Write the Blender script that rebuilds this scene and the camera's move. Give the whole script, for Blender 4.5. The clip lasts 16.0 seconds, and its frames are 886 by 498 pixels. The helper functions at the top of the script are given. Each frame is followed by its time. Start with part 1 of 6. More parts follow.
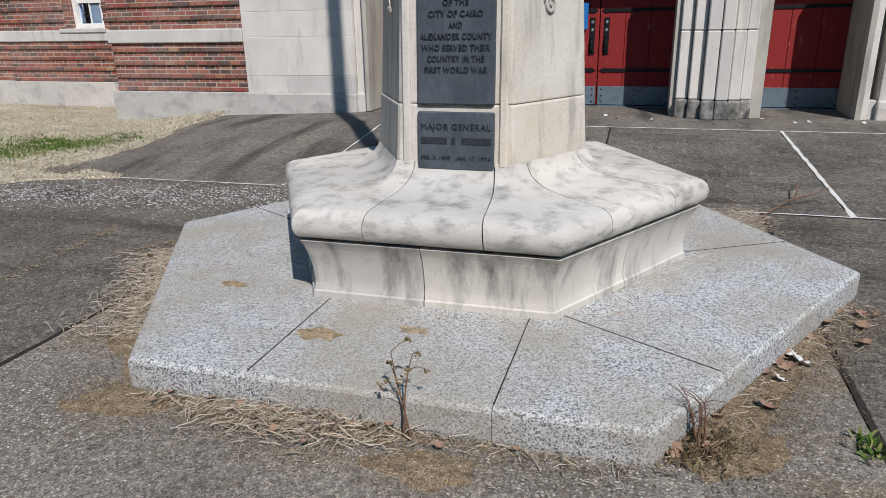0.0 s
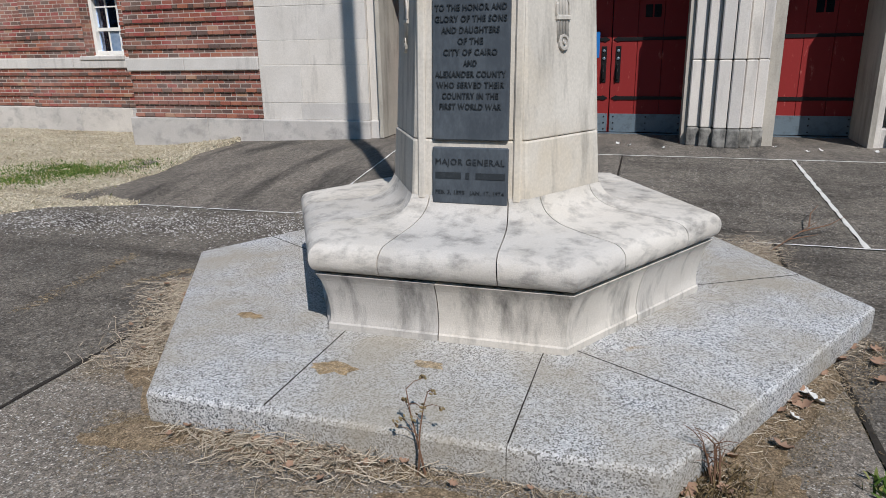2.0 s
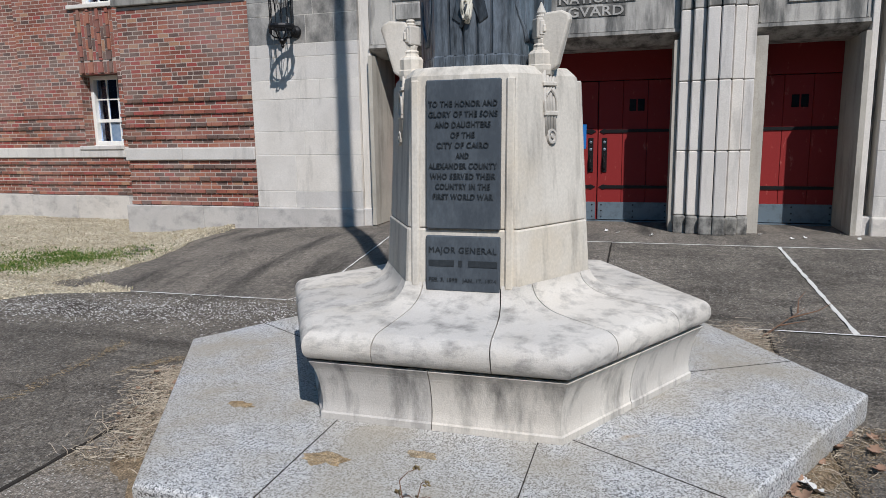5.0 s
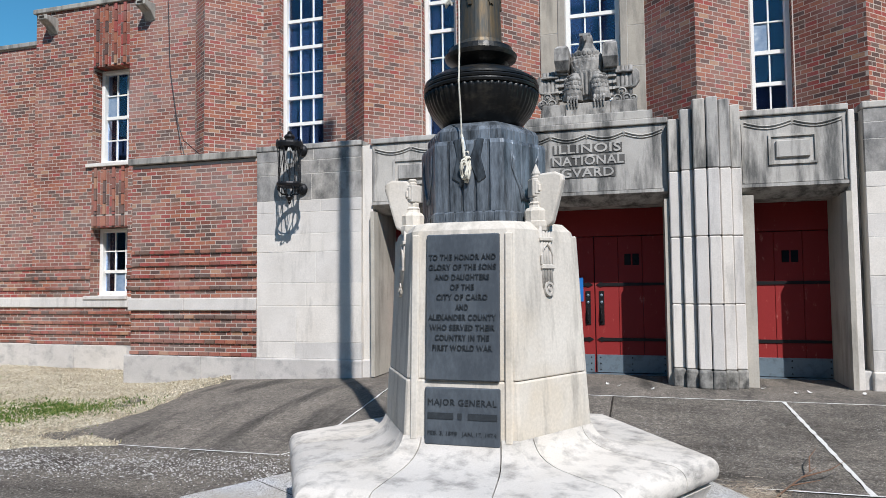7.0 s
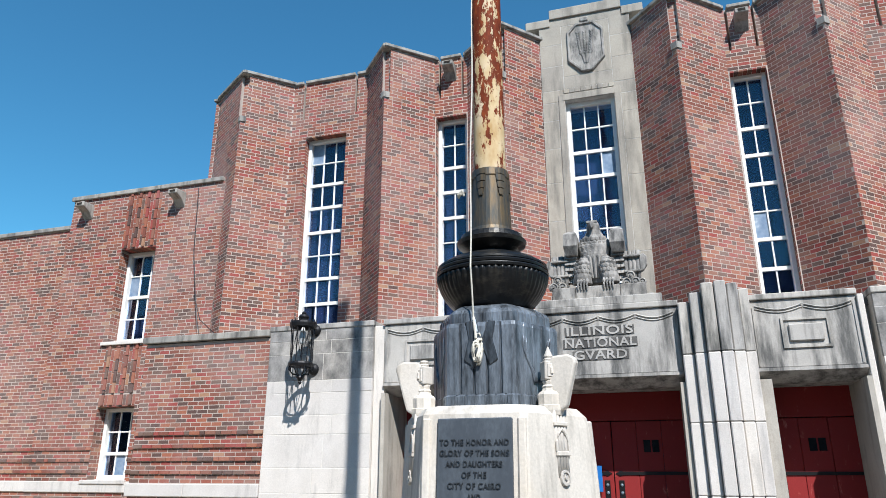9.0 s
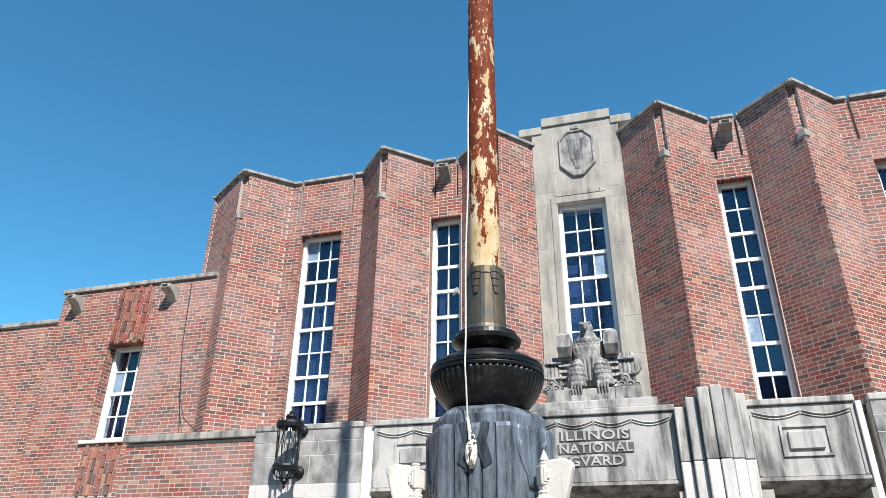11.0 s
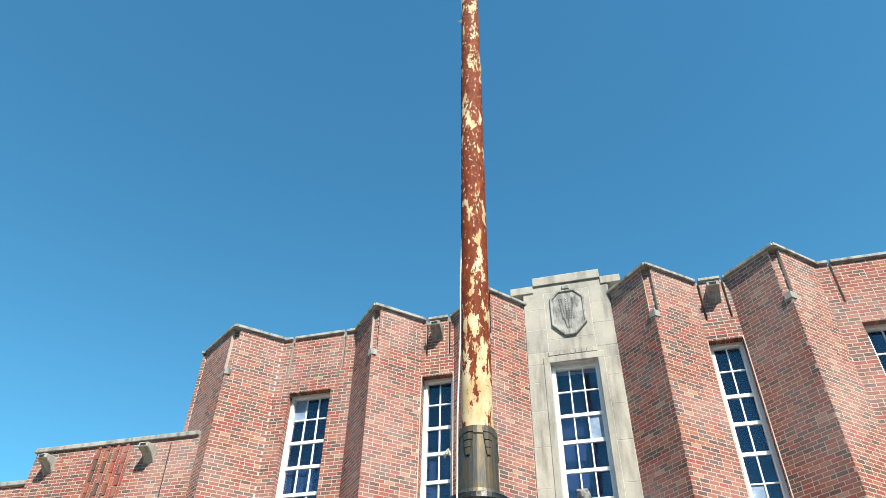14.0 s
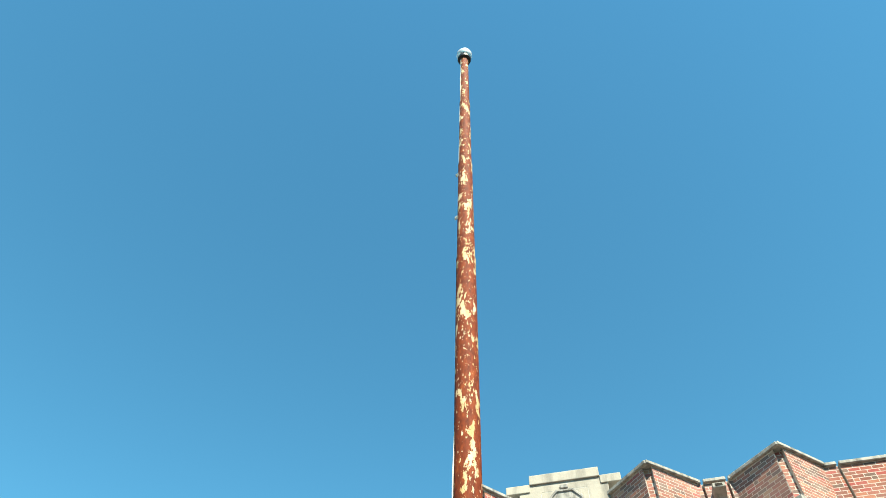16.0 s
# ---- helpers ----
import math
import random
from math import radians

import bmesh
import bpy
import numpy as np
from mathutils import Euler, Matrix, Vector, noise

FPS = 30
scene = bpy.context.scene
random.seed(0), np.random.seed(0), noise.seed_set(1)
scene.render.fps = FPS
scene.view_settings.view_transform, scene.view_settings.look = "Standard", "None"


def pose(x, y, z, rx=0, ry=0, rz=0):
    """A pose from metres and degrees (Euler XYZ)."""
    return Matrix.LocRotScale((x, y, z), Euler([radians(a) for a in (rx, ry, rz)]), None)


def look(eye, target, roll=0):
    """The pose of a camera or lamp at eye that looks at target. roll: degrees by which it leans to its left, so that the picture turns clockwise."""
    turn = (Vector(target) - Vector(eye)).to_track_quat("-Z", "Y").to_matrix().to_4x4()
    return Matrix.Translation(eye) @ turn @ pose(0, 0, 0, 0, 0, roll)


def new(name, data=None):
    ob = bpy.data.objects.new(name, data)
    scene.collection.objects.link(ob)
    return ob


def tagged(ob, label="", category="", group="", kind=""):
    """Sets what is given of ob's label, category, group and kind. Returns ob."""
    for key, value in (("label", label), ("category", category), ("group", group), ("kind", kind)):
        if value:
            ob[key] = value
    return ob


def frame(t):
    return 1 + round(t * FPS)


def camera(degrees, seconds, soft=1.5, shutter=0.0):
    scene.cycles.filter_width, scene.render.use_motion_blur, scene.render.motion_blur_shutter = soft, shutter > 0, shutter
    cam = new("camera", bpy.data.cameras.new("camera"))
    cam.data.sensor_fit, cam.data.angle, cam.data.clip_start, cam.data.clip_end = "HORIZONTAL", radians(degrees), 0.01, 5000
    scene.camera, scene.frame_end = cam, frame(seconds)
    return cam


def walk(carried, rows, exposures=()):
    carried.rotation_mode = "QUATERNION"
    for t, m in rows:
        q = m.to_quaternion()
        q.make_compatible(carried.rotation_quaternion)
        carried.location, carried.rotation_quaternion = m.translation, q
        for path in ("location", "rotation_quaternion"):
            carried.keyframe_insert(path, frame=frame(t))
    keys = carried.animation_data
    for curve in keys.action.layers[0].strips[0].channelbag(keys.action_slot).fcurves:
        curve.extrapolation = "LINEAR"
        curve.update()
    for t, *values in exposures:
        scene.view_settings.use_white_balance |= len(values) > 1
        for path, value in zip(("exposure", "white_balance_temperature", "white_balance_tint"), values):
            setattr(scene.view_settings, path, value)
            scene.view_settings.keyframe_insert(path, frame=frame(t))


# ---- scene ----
cam = camera(65.77, 16.0, soft=0.75)
PATH = [
    (0.0, pose(0.010, 0.071, 1.477, 71.39, 1.02, 16.42)),
    (0.5, pose(-0.006, 0.061, 1.480, 71.36, 1.04, 16.71)),
    (1.0, pose(-0.013, 0.059, 1.481, 71.29, 1.07, 17.15)),
    (1.5, pose(0.001, 0.057, 1.518, 71.44, 1.13, 17.52)),
    (2.0, pose(0.000, 0.053, 1.550, 73.17, 1.06, 17.37)),
    (2.5, pose(-0.008, 0.053, 1.561, 75.75, 0.98, 17.27)),
    (3.0, pose(-0.010, 0.059, 1.563, 76.85, 0.94, 17.19)),
    (3.2, pose(-0.011, 0.060, 1.564, 76.83, 0.94, 17.15)),
    (5.3, pose(0.003, 0.006, 1.571, 82.33, 0.87, 16.47)),
    (5.5, pose(0.002, 0.002, 1.574, 84.80, 0.84, 16.48)),
    (6.0, pose(0.000, -0.002, 1.571, 90.95, 0.72, 16.64)),
    (6.5, pose(0.004, -0.011, 1.563, 92.72, 0.62, 16.46)),
    (7.0, pose(0.009, -0.025, 1.567, 92.95, 0.61, 16.57)),
    (7.5, pose(0.010, -0.009, 1.569, 96.03, 0.45, 16.92)),
    (8.0, pose(0.010, -0.017, 1.570, 100.18, 0.32, 17.22)),
    (8.5, pose(0.019, -0.032, 1.564, 104.14, 0.14, 17.55)),
    (9.0, pose(0.018, -0.043, 1.571, 107.95, 0.02, 17.51)),
    (9.5, pose(0.015, -0.051, 1.570, 110.70, -0.09, 17.60)),
    (9.7, pose(0.007, -0.042, 1.568, 111.72, -0.26, 17.44)),
    (12.0, pose(-0.011, -0.037, 1.550, 119.36, -0.57, 16.00)),
    (12.5, pose(-0.024, -0.042, 1.549, 121.64, -0.63, 15.61)),
    (13.0, pose(-0.016, -0.034, 1.551, 124.67, -0.63, 15.32)),
    (13.5, pose(-0.011, -0.031, 1.550, 126.85, -0.71, 15.47)),
    (14.0, pose(-0.006, -0.027, 1.549, 129.49, -0.87, 15.61)),
    (14.5, pose(0.001, -0.025, 1.545, 132.49, -1.03, 15.72)),
    (15.0, pose(0.000, -0.013, 1.550, 135.24, -1.03, 15.50)),
    (15.5, pose(-0.001, -0.008, 1.550, 139.92, -1.03, 15.14)),
    (16.0, pose(-0.000, -0.012, 1.545, 145.30, -1.31, 14.55)),
]
walk(cam, PATH, [(0.0, -0.04, 6350, 10), (1.5, -0.06, 6350, 10), (3.0, -0.12, 6350, 10), (5.5, -0.02, 6250, 10), (7.0, 0.26, 6250, 10), (9.0, 0.58, 6200, 9), (12.0, 0.94, 6450, 8), (14.0, 1.08, 6750, 3), (16.0, 1.45, 7450, -3)])

# ---- daylight ----
SUN_WAY = Vector((-0.64, 1.0, -1.33)).normalized()
world = bpy.data.worlds.new("sky")
scene.world = world
world.use_nodes = True
wn = world.node_tree
sky = wn.nodes.new("ShaderNodeTexSky")
sky.sky_type, sky.sun_disc = "NISHITA", False
sky.sun_elevation = math.asin(-SUN_WAY.z)
sky.sun_rotation = math.atan2(-SUN_WAY.x, -SUN_WAY.y)
sky.altitude, sky.air_density, sky.dust_density, sky.ozone_density = 100, 1.0, 0.0, 1.0
clear = wn.nodes.new("ShaderNodeHueSaturation")
clear.inputs["Hue"].default_value, clear.inputs["Saturation"].default_value = 0.5, 1.12
wn.links.new(sky.outputs[0], clear.inputs["Color"])
blue = wn.nodes.new("ShaderNodeMix")
blue.data_type, blue.blend_type = "RGBA", "MULTIPLY"
blue.inputs[0].default_value, blue.inputs[7].default_value = 1.0, (0.57, 1.14, 1.18, 1)
wn.links.new(clear.outputs[0], blue.inputs[6])
wn.links.new(blue.outputs[2], wn.nodes["Background"].inputs[0])
wn.nodes["Background"].inputs[1].default_value = 0.09
sun_data = bpy.data.lights.new("sun", "SUN")
sun_data.energy, sun_data.angle, sun_data.color = 5.0, radians(0.53), (1.0, 0.95, 0.905)
sun = new("sun", sun_data)
sun.matrix_world = look(-SUN_WAY * 50, (0, 0, 0))
scene.view_settings.exposure = 0.0


# ---- materials ----
def material(name, rough=0.7, metal=0.0):
    m = bpy.data.materials.new(name)
    m.use_nodes = True
    b = m.node_tree.nodes["Principled BSDF"]
    b.inputs["Roughness"].default_value, b.inputs["Metallic"].default_value = rough, metal
    b.inputs["Specular IOR Level"].default_value = 0.18 if rough >= 0.5 and metal == 0 else 0.4
    return m, m.node_tree.nodes, m.node_tree.links, b


def where(nodes, links, scale=(1, 1, 1)):
    g = nodes.new("ShaderNodeNewGeometry")
    mp = nodes.new("ShaderNodeMapping")
    mp.inputs["Scale"].default_value = scale
    links.new(g.outputs["Position"], mp.inputs[0])
    return mp.outputs[0]


def noise_of(nodes, links, at, scale, detail=4, rough=0.6):
    n = nodes.new("ShaderNodeTexNoise")
    n.inputs["Scale"].default_value, n.inputs["Detail"].default_value, n.inputs["Roughness"].default_value = scale, detail, rough
    links.new(at, n.inputs["Vector"])
    return n.outputs[0]


def ramp(nodes, links, fac, stops):
    r = nodes.new("ShaderNodeValToRGB")
    e = r.color_ramp.elements
    while len(e) < len(stops):
        e.new(0.5)
    for k, (p, c) in enumerate(stops):
        e[k].position = p
        e[k].color = (*c, 1) if len(c) == 3 else c
    links.new(fac, r.inputs[0])
    return r.outputs[0]


def mix(nodes, links, fac, a, b, mode="MIX"):
    m = nodes.new("ShaderNodeMix")
    m.data_type, m.blend_type = "RGBA", mode
    for sock, val in ((m.inputs[0], fac), (m.inputs[6], a), (m.inputs[7], b)):
        if isinstance(val, (int, float)):
            sock.default_value = val
        elif isinstance(val, tuple):
            sock.default_value = (*val, 1)
        else:
            links.new(val, sock)
    return m.outputs[2]


def bump(nodes, links, b, height, strength=0.3, dist=0.01):
    n = nodes.new("ShaderNodeBump")
    n.inputs["Strength"].default_value, n.inputs["Distance"].default_value = strength, dist
    links.new(height, n.inputs["Height"])
    links.new(n.outputs[0], b.inputs["Normal"])


def grey(v):
    return (v, v, v)


def stone(name, light, dark, stain, lo=0.45, hi=0.7, speck=60, streak=(3, 3, 0.5), bumpy=0.25, rough=0.85, warm=None):
    """Masonry: fine grain, soft blotches and streaks of grime that run down."""
    m, n, l, b = material(name, rough)
    p = where(n, l)
    blot = noise_of(n, l, p, 2.2, 6)
    run = noise_of(n, l, where(n, l, streak), 1.6, 5, 0.65)
    fine = noise_of(n, l, p, speck, 3, 0.7)
    c = mix(n, l, ramp(n, l, blot, [(0.35, grey(0)), (0.7, grey(1))]), light, dark)
    if warm:
        c = mix(n, l, ramp(n, l, noise_of(n, l, p, 1.1, 4), [(0.5, grey(0)), (0.72, grey(0.8))]), c, warm)
    c = mix(n, l, ramp(n, l, run, [(lo, grey(0)), (hi, grey(1))]), c, stain)
    c = mix(n, l, 0.35, c, ramp(n, l, fine, [(0.3, grey(0.55)), (0.7, grey(1.0))]), "MULTIPLY")
    piece = n.new("ShaderNodeObjectInfo").outputs["Random"]
    c = mix(n, l, 1.0, c, ramp(n, l, piece, [(0.0, (0.86, 0.86, 0.87)), (0.6, (0.98, 0.97, 0.96)), (1.0, (1.05, 1.03, 1.0))]), "MULTIPLY")
    l.new(c, b.inputs["Base Color"])
    bump(n, l, b, fine, bumpy, 0.006)
    return m


LIMESTONE = stone("pale limestone", (0.70, 0.67, 0.63), (0.61, 0.58, 0.54), (0.36, 0.345, 0.325), 0.55, 0.8)
STAINED = stone("weather-stained limestone", (0.53, 0.51, 0.475), (0.42, 0.405, 0.375), (0.13, 0.13, 0.125), 0.43, 0.64, streak=(3.4, 3.4, 0.55))
CARVED = stone("grey carved limestone", (0.40, 0.385, 0.36), (0.30, 0.29, 0.275), (0.11, 0.11, 0.107), 0.42, 0.66, streak=(6, 6, 2), bumpy=0.4)
MONUMENT = stone("cream monument stone", (0.645, 0.612, 0.555), (0.54, 0.508, 0.455), (0.32, 0.30, 0.268), 0.50, 0.74, streak=(5, 5, 0.9), warm=(0.61, 0.535, 0.42))
BENCH = stone("weathered bench stone", (0.66, 0.63, 0.585), (0.56, 0.53, 0.49), (0.17, 0.165, 0.157), 0.475, 0.80, streak=(4.5, 4.5, 9), speck=140, bumpy=0.5, warm=(0.60, 0.56, 0.49))
BENCHFOOT = stone("streaked bench foot stone", (0.65, 0.62, 0.575), (0.55, 0.52, 0.48), (0.17, 0.165, 0.157), 0.49, 0.74, streak=(4.6, 4.6, 0.9), speck=120, bumpy=0.4)
COPING = stone("coping stone", (0.40, 0.385, 0.35), (0.30, 0.29, 0.265), (0.13, 0.127, 0.12), 0.45, 0.7, streak=(5, 5, 1))

PLINTH = stone("grime-spotted base stone", (0.61, 0.58, 0.545), (0.51, 0.485, 0.455), (0.37, 0.355, 0.34), 0.5, 0.7, streak=(2.2, 2.2, 3.0))


def granite():
    m, n, l, b = material("speckled grey granite", 0.6)
    p = where(n, l)
    v = n.new("ShaderNodeTexVoronoi")
    v.inputs["Scale"].default_value = 178
    l.new(p, v.inputs["Vector"])
    c = ramp(n, l, v.outputs["Color"], [(0.22, (0.05, 0.052, 0.057)), (0.34, (0.27, 0.278, 0.29)), (0.52, (0.44, 0.448, 0.46)), (0.8, (0.64, 0.64, 0.64))])
    c = mix(n, l, ramp(n, l, noise_of(n, l, p, 1.3, 5), [(0.4, grey(0)), (0.62, grey(0.75))]), c, (0.31, 0.275, 0.215))
    c = mix(n, l, ramp(n, l, noise_of(n, l, p, 3.1, 3), [(0.71, grey(0)), (0.8, grey(0.6))]), c, (0.33, 0.22, 0.09))
    l.new(c, b.inputs["Base Color"])
    bump(n, l, b, noise_of(n, l, p, 160, 2), 0.15, 0.003)
    return m


GRANITE = granite()


def brick_material(name, shades, island):
    """Brick by brick: each takes one shade of the mix."""
    m, n, l, b = material(name, 0.85)
    if island:
        pick = n.new("ShaderNodeNewGeometry").outputs["Random Per Island"]
    else:
        pick = n.new("ShaderNodeObjectInfo").outputs["Random"]
    c = ramp(n, l, pick, shades)
    c.node.color_ramp.interpolation = "CONSTANT"
    p = where(n, l)
    c = mix(n, l, 0.5, c, ramp(n, l, noise_of(n, l, p, 38, 4), [(0.3, grey(0.6)), (0.7, grey(1.05))]), "MULTIPLY")
    c = mix(n, l, ramp(n, l, noise_of(n, l, p, 0.8, 4), [(0.42, grey(0)), (0.72, grey(0.32))]), c, (0.46, 0.35, 0.32))
    l.new(c, b.inputs["Base Color"])
    bump(n, l, b, noise_of(n, l, p, 70, 3), 0.35, 0.004)
    return m


SHADES = [(0.0, (0.279, 0.096, 0.068)), (0.2, (0.202, 0.075, 0.055)), (0.36, (0.33, 0.126, 0.078)), (0.5, (0.231, 0.096, 0.069)), (0.62, (0.114, 0.071, 0.061)), (0.75, (0.3, 0.072, 0.061)), (0.84, (0.151, 0.096, 0.076)), (0.92, (0.261, 0.126, 0.09)), (0.97, (0.369, 0.208, 0.131))]
BRICK = brick_material("mixed red brick", SHADES, True)
BRICK_ONE = brick_material("mixed red brick piece", SHADES, False)
MORTAR = stone("sandy mortar", (0.54, 0.47, 0.415), (0.47, 0.41, 0.36), (0.34, 0.29, 0.255), 0.55, 0.8)


def paint(name, col, worn, rough=0.5, lo=0.6, hi=0.75, scale=9, metal=0.0, stretch=(1, 1, 1)):
    m, n, l, b = material(name, rough, metal)
    p = where(n, l, stretch)
    c = mix(n, l, ramp(n, l, noise_of(n, l, p, scale, 6, 0.7), [(lo, grey(0)), (hi, grey(1))]), col, worn)
    c = mix(n, l, 0.3, c, ramp(n, l, noise_of(n, l, p, scale * 8, 3), [(0.3, grey(0.6)), (0.7, grey(1))]), "MULTIPLY")
    l.new(c, b.inputs["Base Color"])
    bump(n, l, b, noise_of(n, l, p, scale * 6, 3), 0.2, 0.003)
    return m


WHITE = paint("white window paint", (0.78, 0.77, 0.73), (0.55, 0.53, 0.48), 0.45, 0.62, 0.8, 6)
RED = paint("faded red door paint", (0.24, 0.025, 0.025), (0.44, 0.14, 0.12), 0.55, 0.62, 0.74, 14, stretch=(1, 1, 0.35))
IRON = paint("black wrought iron", (0.022, 0.022, 0.024), (0.07, 0.06, 0.05), 0.45, 0.6, 0.8, 20, 0.6)
STEEL = paint("grey kick plate", (0.20, 0.26, 0.31), (0.11, 0.13, 0.15), 0.45, 0.5, 0.75, 10, 0.5)
BRONZE = paint("dark patinated bronze", (0.035, 0.04, 0.046), (0.16, 0.195, 0.23), 0.42, 0.42, 0.72, 5, 0.55, (2.5, 2.5, 0.6))
PLAQUE = paint("blue-grey bronze plaque", (0.072, 0.086, 0.103), (0.125, 0.147, 0.17), 0.5, 0.40, 0.76, 7, 0.3, (1, 1, 0.5))
LETTER = paint("raised bronze lettering", (0.036, 0.043, 0.05), (0.07, 0.083, 0.096), 0.45, 0.5, 0.8, 30, 0.3)
ROPE = paint("pale rope", (0.62, 0.60, 0.52), (0.42, 0.40, 0.34), 0.9, 0.5, 0.7, 60)
ROOF = paint("roof felt", (0.10, 0.10, 0.10), (0.16, 0.15, 0.14), 0.9)
# dark blue paints in unlit rooms and the sky reflected in the panes
DIMBACK = paint("unlit room and sky blue backing", (0.026, 0.04, 0.075), (0.02, 0.03, 0.055), 0.9)
BLUE = paint("blue sign enamel", (0.02, 0.16, 0.48), (0.03, 0.2, 0.5), 0.4, 0.7, 0.9)
SEALANT = paint("white joint sealant", (0.62, 0.61, 0.58), (0.36, 0.35, 0.32), 0.8, 0.55, 0.7, 12)
GAP = paint("dark open joint", (0.03, 0.026, 0.022), (0.06, 0.05, 0.04), 1.0, 0.5, 0.8, 20)


def rusty_pole():
    m, n, l, b = material("rusty cream-painted steel", 0.75)
    p = where(n, l, (1, 1, 0.42))
    flake = noise_of(n, l, p, 10, 10, 0.66)
    low = n.new("ShaderNodeSeparateXYZ")
    l.new(n.new("ShaderNodeNewGeometry").outputs["Position"], low.inputs[0])
    rust = ramp(n, l, noise_of(n, l, p, 26, 6), [(0.3, (0.075, 0.013, 0.004)), (0.55, (0.165, 0.030, 0.008)), (0.75, (0.27, 0.062, 0.014))])
    cream = ramp(n, l, noise_of(n, l, p, 8, 5), [(0.32, (0.40, 0.26, 0.11)), (0.5, (0.53, 0.41, 0.24)), (0.68, (0.61, 0.51, 0.36))])
    shift = n.new("ShaderNodeMapRange")
    shift.inputs["From Min"].default_value, shift.inputs["From Max"].default_value = 3.4, 4.6
    shift.inputs["To Min"].default_value, shift.inputs["To Max"].default_value = 0.11, 0.0
    l.new(low.outputs[2], shift.inputs[0])
    add = n.new("ShaderNodeMath")
    l.new(flake, add.inputs[0]), l.new(shift.outputs[0], add.inputs[1])
    keep = ramp(n, l, add.outputs[0], [(0.565, grey(0)), (0.58, grey(1))])
    fleck = ramp(n, l, noise_of(n, l, p, 42, 5, 0.6), [(0.615, grey(0)), (0.635, grey(1))])
    chip = ramp(n, l, noise_of(n, l, p, 55, 4, 0.6), [(0.33, grey(0)), (0.36, grey(1))])
    keep = mix(n, l, 1.0, mix(n, l, 1.0, keep, fleck, "LIGHTEN"), chip, "MULTIPLY")
    l.new(mix(n, l, keep, rust, cream), b.inputs["Base Color"])
    bump(n, l, b, keep, 0.5, 0.004)
    return m


POLE = rusty_pole()


def glass():
    m, n, l, b = material("window glass", 0.03)
    # blue tint stands in for reflected sky
    b.inputs["Base Color"].default_value = (0.50, 0.66, 0.98, 1)
    b.inputs["Transmission Weight"].default_value = 1.0
    b.inputs["IOR"].default_value = 1.5
    wave = noise_of(n, l, where(n, l), 1.7, 2)
    bump(n, l, b, wave, 0.05, 0.02)
    return m


GLASS = glass()


def hazy_glass():
    """A pane filmed over with dust and old putty."""
    m, n, l, b = material("dusty window glass", 0.35)
    p = where(n, l)
    c = ramp(n, l, noise_of(n, l, p, 6, 5), [(0.35, (0.16, 0.24, 0.36)), (0.6, (0.30, 0.38, 0.48)), (0.72, (0.55, 0.60, 0.64))])
    l.new(c, b.inputs["Base Color"])
    b.inputs["Transmission Weight"].default_value = 0.35
    return m


HAZE = hazy_glass()


def concrete(name, a, bcol, dirt, bits, amount, size, drag=(0.6, 2.2, 1)):
    """Worn concrete with exposed pebbles."""
    m, n, l, b = material(name, 0.9)
    p = where(n, l)
    c = mix(n, l, ramp(n, l, noise_of(n, l, p, 1.4, 7, 0.65), [(0.35, grey(0)), (0.68, grey(1))]), a, bcol)
    c = mix(n, l, ramp(n, l, noise_of(n, l, where(n, l, drag), 1.2, 5), [(0.5, grey(0)), (0.68, grey(0.9))]), c, dirt)
    v = n.new("ShaderNodeTexVoronoi")
    v.inputs["Scale"].default_value = size
    l.new(p, v.inputs["Vector"])
    peb = ramp(n, l, v.outputs["Distance"], [(0.27, grey(1)), (0.4, grey(0))])
    pick = ramp(n, l, v.outputs["Color"], [(0.38, grey(0)), (0.5, grey(1))])
    spread = ramp(n, l, noise_of(n, l, p, 0.9, 4), [(0.4, grey(0.15)), (0.62, grey(1))])
    k = mix(n, l, 1.0, mix(n, l, 1.0, peb, pick, "MULTIPLY"), spread, "MULTIPLY")
    k2 = mix(n, l, 1.0, k, grey(amount), "MULTIPLY")
    c = mix(n, l, k2, c, bits)
    v2 = n.new("ShaderNodeTexVoronoi")
    v2.inputs["Scale"].default_value = size * 2.3
    l.new(p, v2.inputs["Vector"])
    c = mix(n, l, 0.75, c, ramp(n, l, v2.outputs["Color"], [(0.2, grey(0.4)), (0.45, grey(0.9)), (0.75, grey(1.15)), (0.85, grey(1.9))]), "MULTIPLY")
    mid = noise_of(n, l, p, 24, 7, 0.75)
    c = mix(n, l, 0.85, c, ramp(n, l, mid, [(0.34, grey(0.45)), (0.5, grey(0.95)), (0.66, grey(1.5))]), "MULTIPLY")
    fine = noise_of(n, l, p, 90, 4, 0.7)
    c = mix(n, l, 0.5, c, ramp(n, l, fine, [(0.3, grey(0.35)), (0.7, grey(1.25))]), "MULTIPLY")
    l.new(c, b.inputs["Base Color"])
    bump(n, l, b, fine, 0.8, 0.012)
    return m


APRON = concrete("worn pebbled concrete", (0.19, 0.165, 0.138), (0.31, 0.272, 0.23), (0.23, 0.175, 0.11), (0.62, 0.60, 0.56), 0.85, 66)
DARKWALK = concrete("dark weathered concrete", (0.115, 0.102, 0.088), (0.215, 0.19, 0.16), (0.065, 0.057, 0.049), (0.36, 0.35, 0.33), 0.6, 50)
RAMP = concrete("smooth grey concrete", (0.155, 0.138, 0.12), (0.245, 0.215, 0.182), (0.07, 0.064, 0.057), (0.33, 0.31, 0.28), 0.2, 80, (2.6, 0.45, 1))
DRYLAND = concrete("dull winter ground", (0.17, 0.15, 0.10), (0.24, 0.20, 0.14), (0.11, 0.10, 0.06), (0.30, 0.27, 0.20), 0.4, 20)
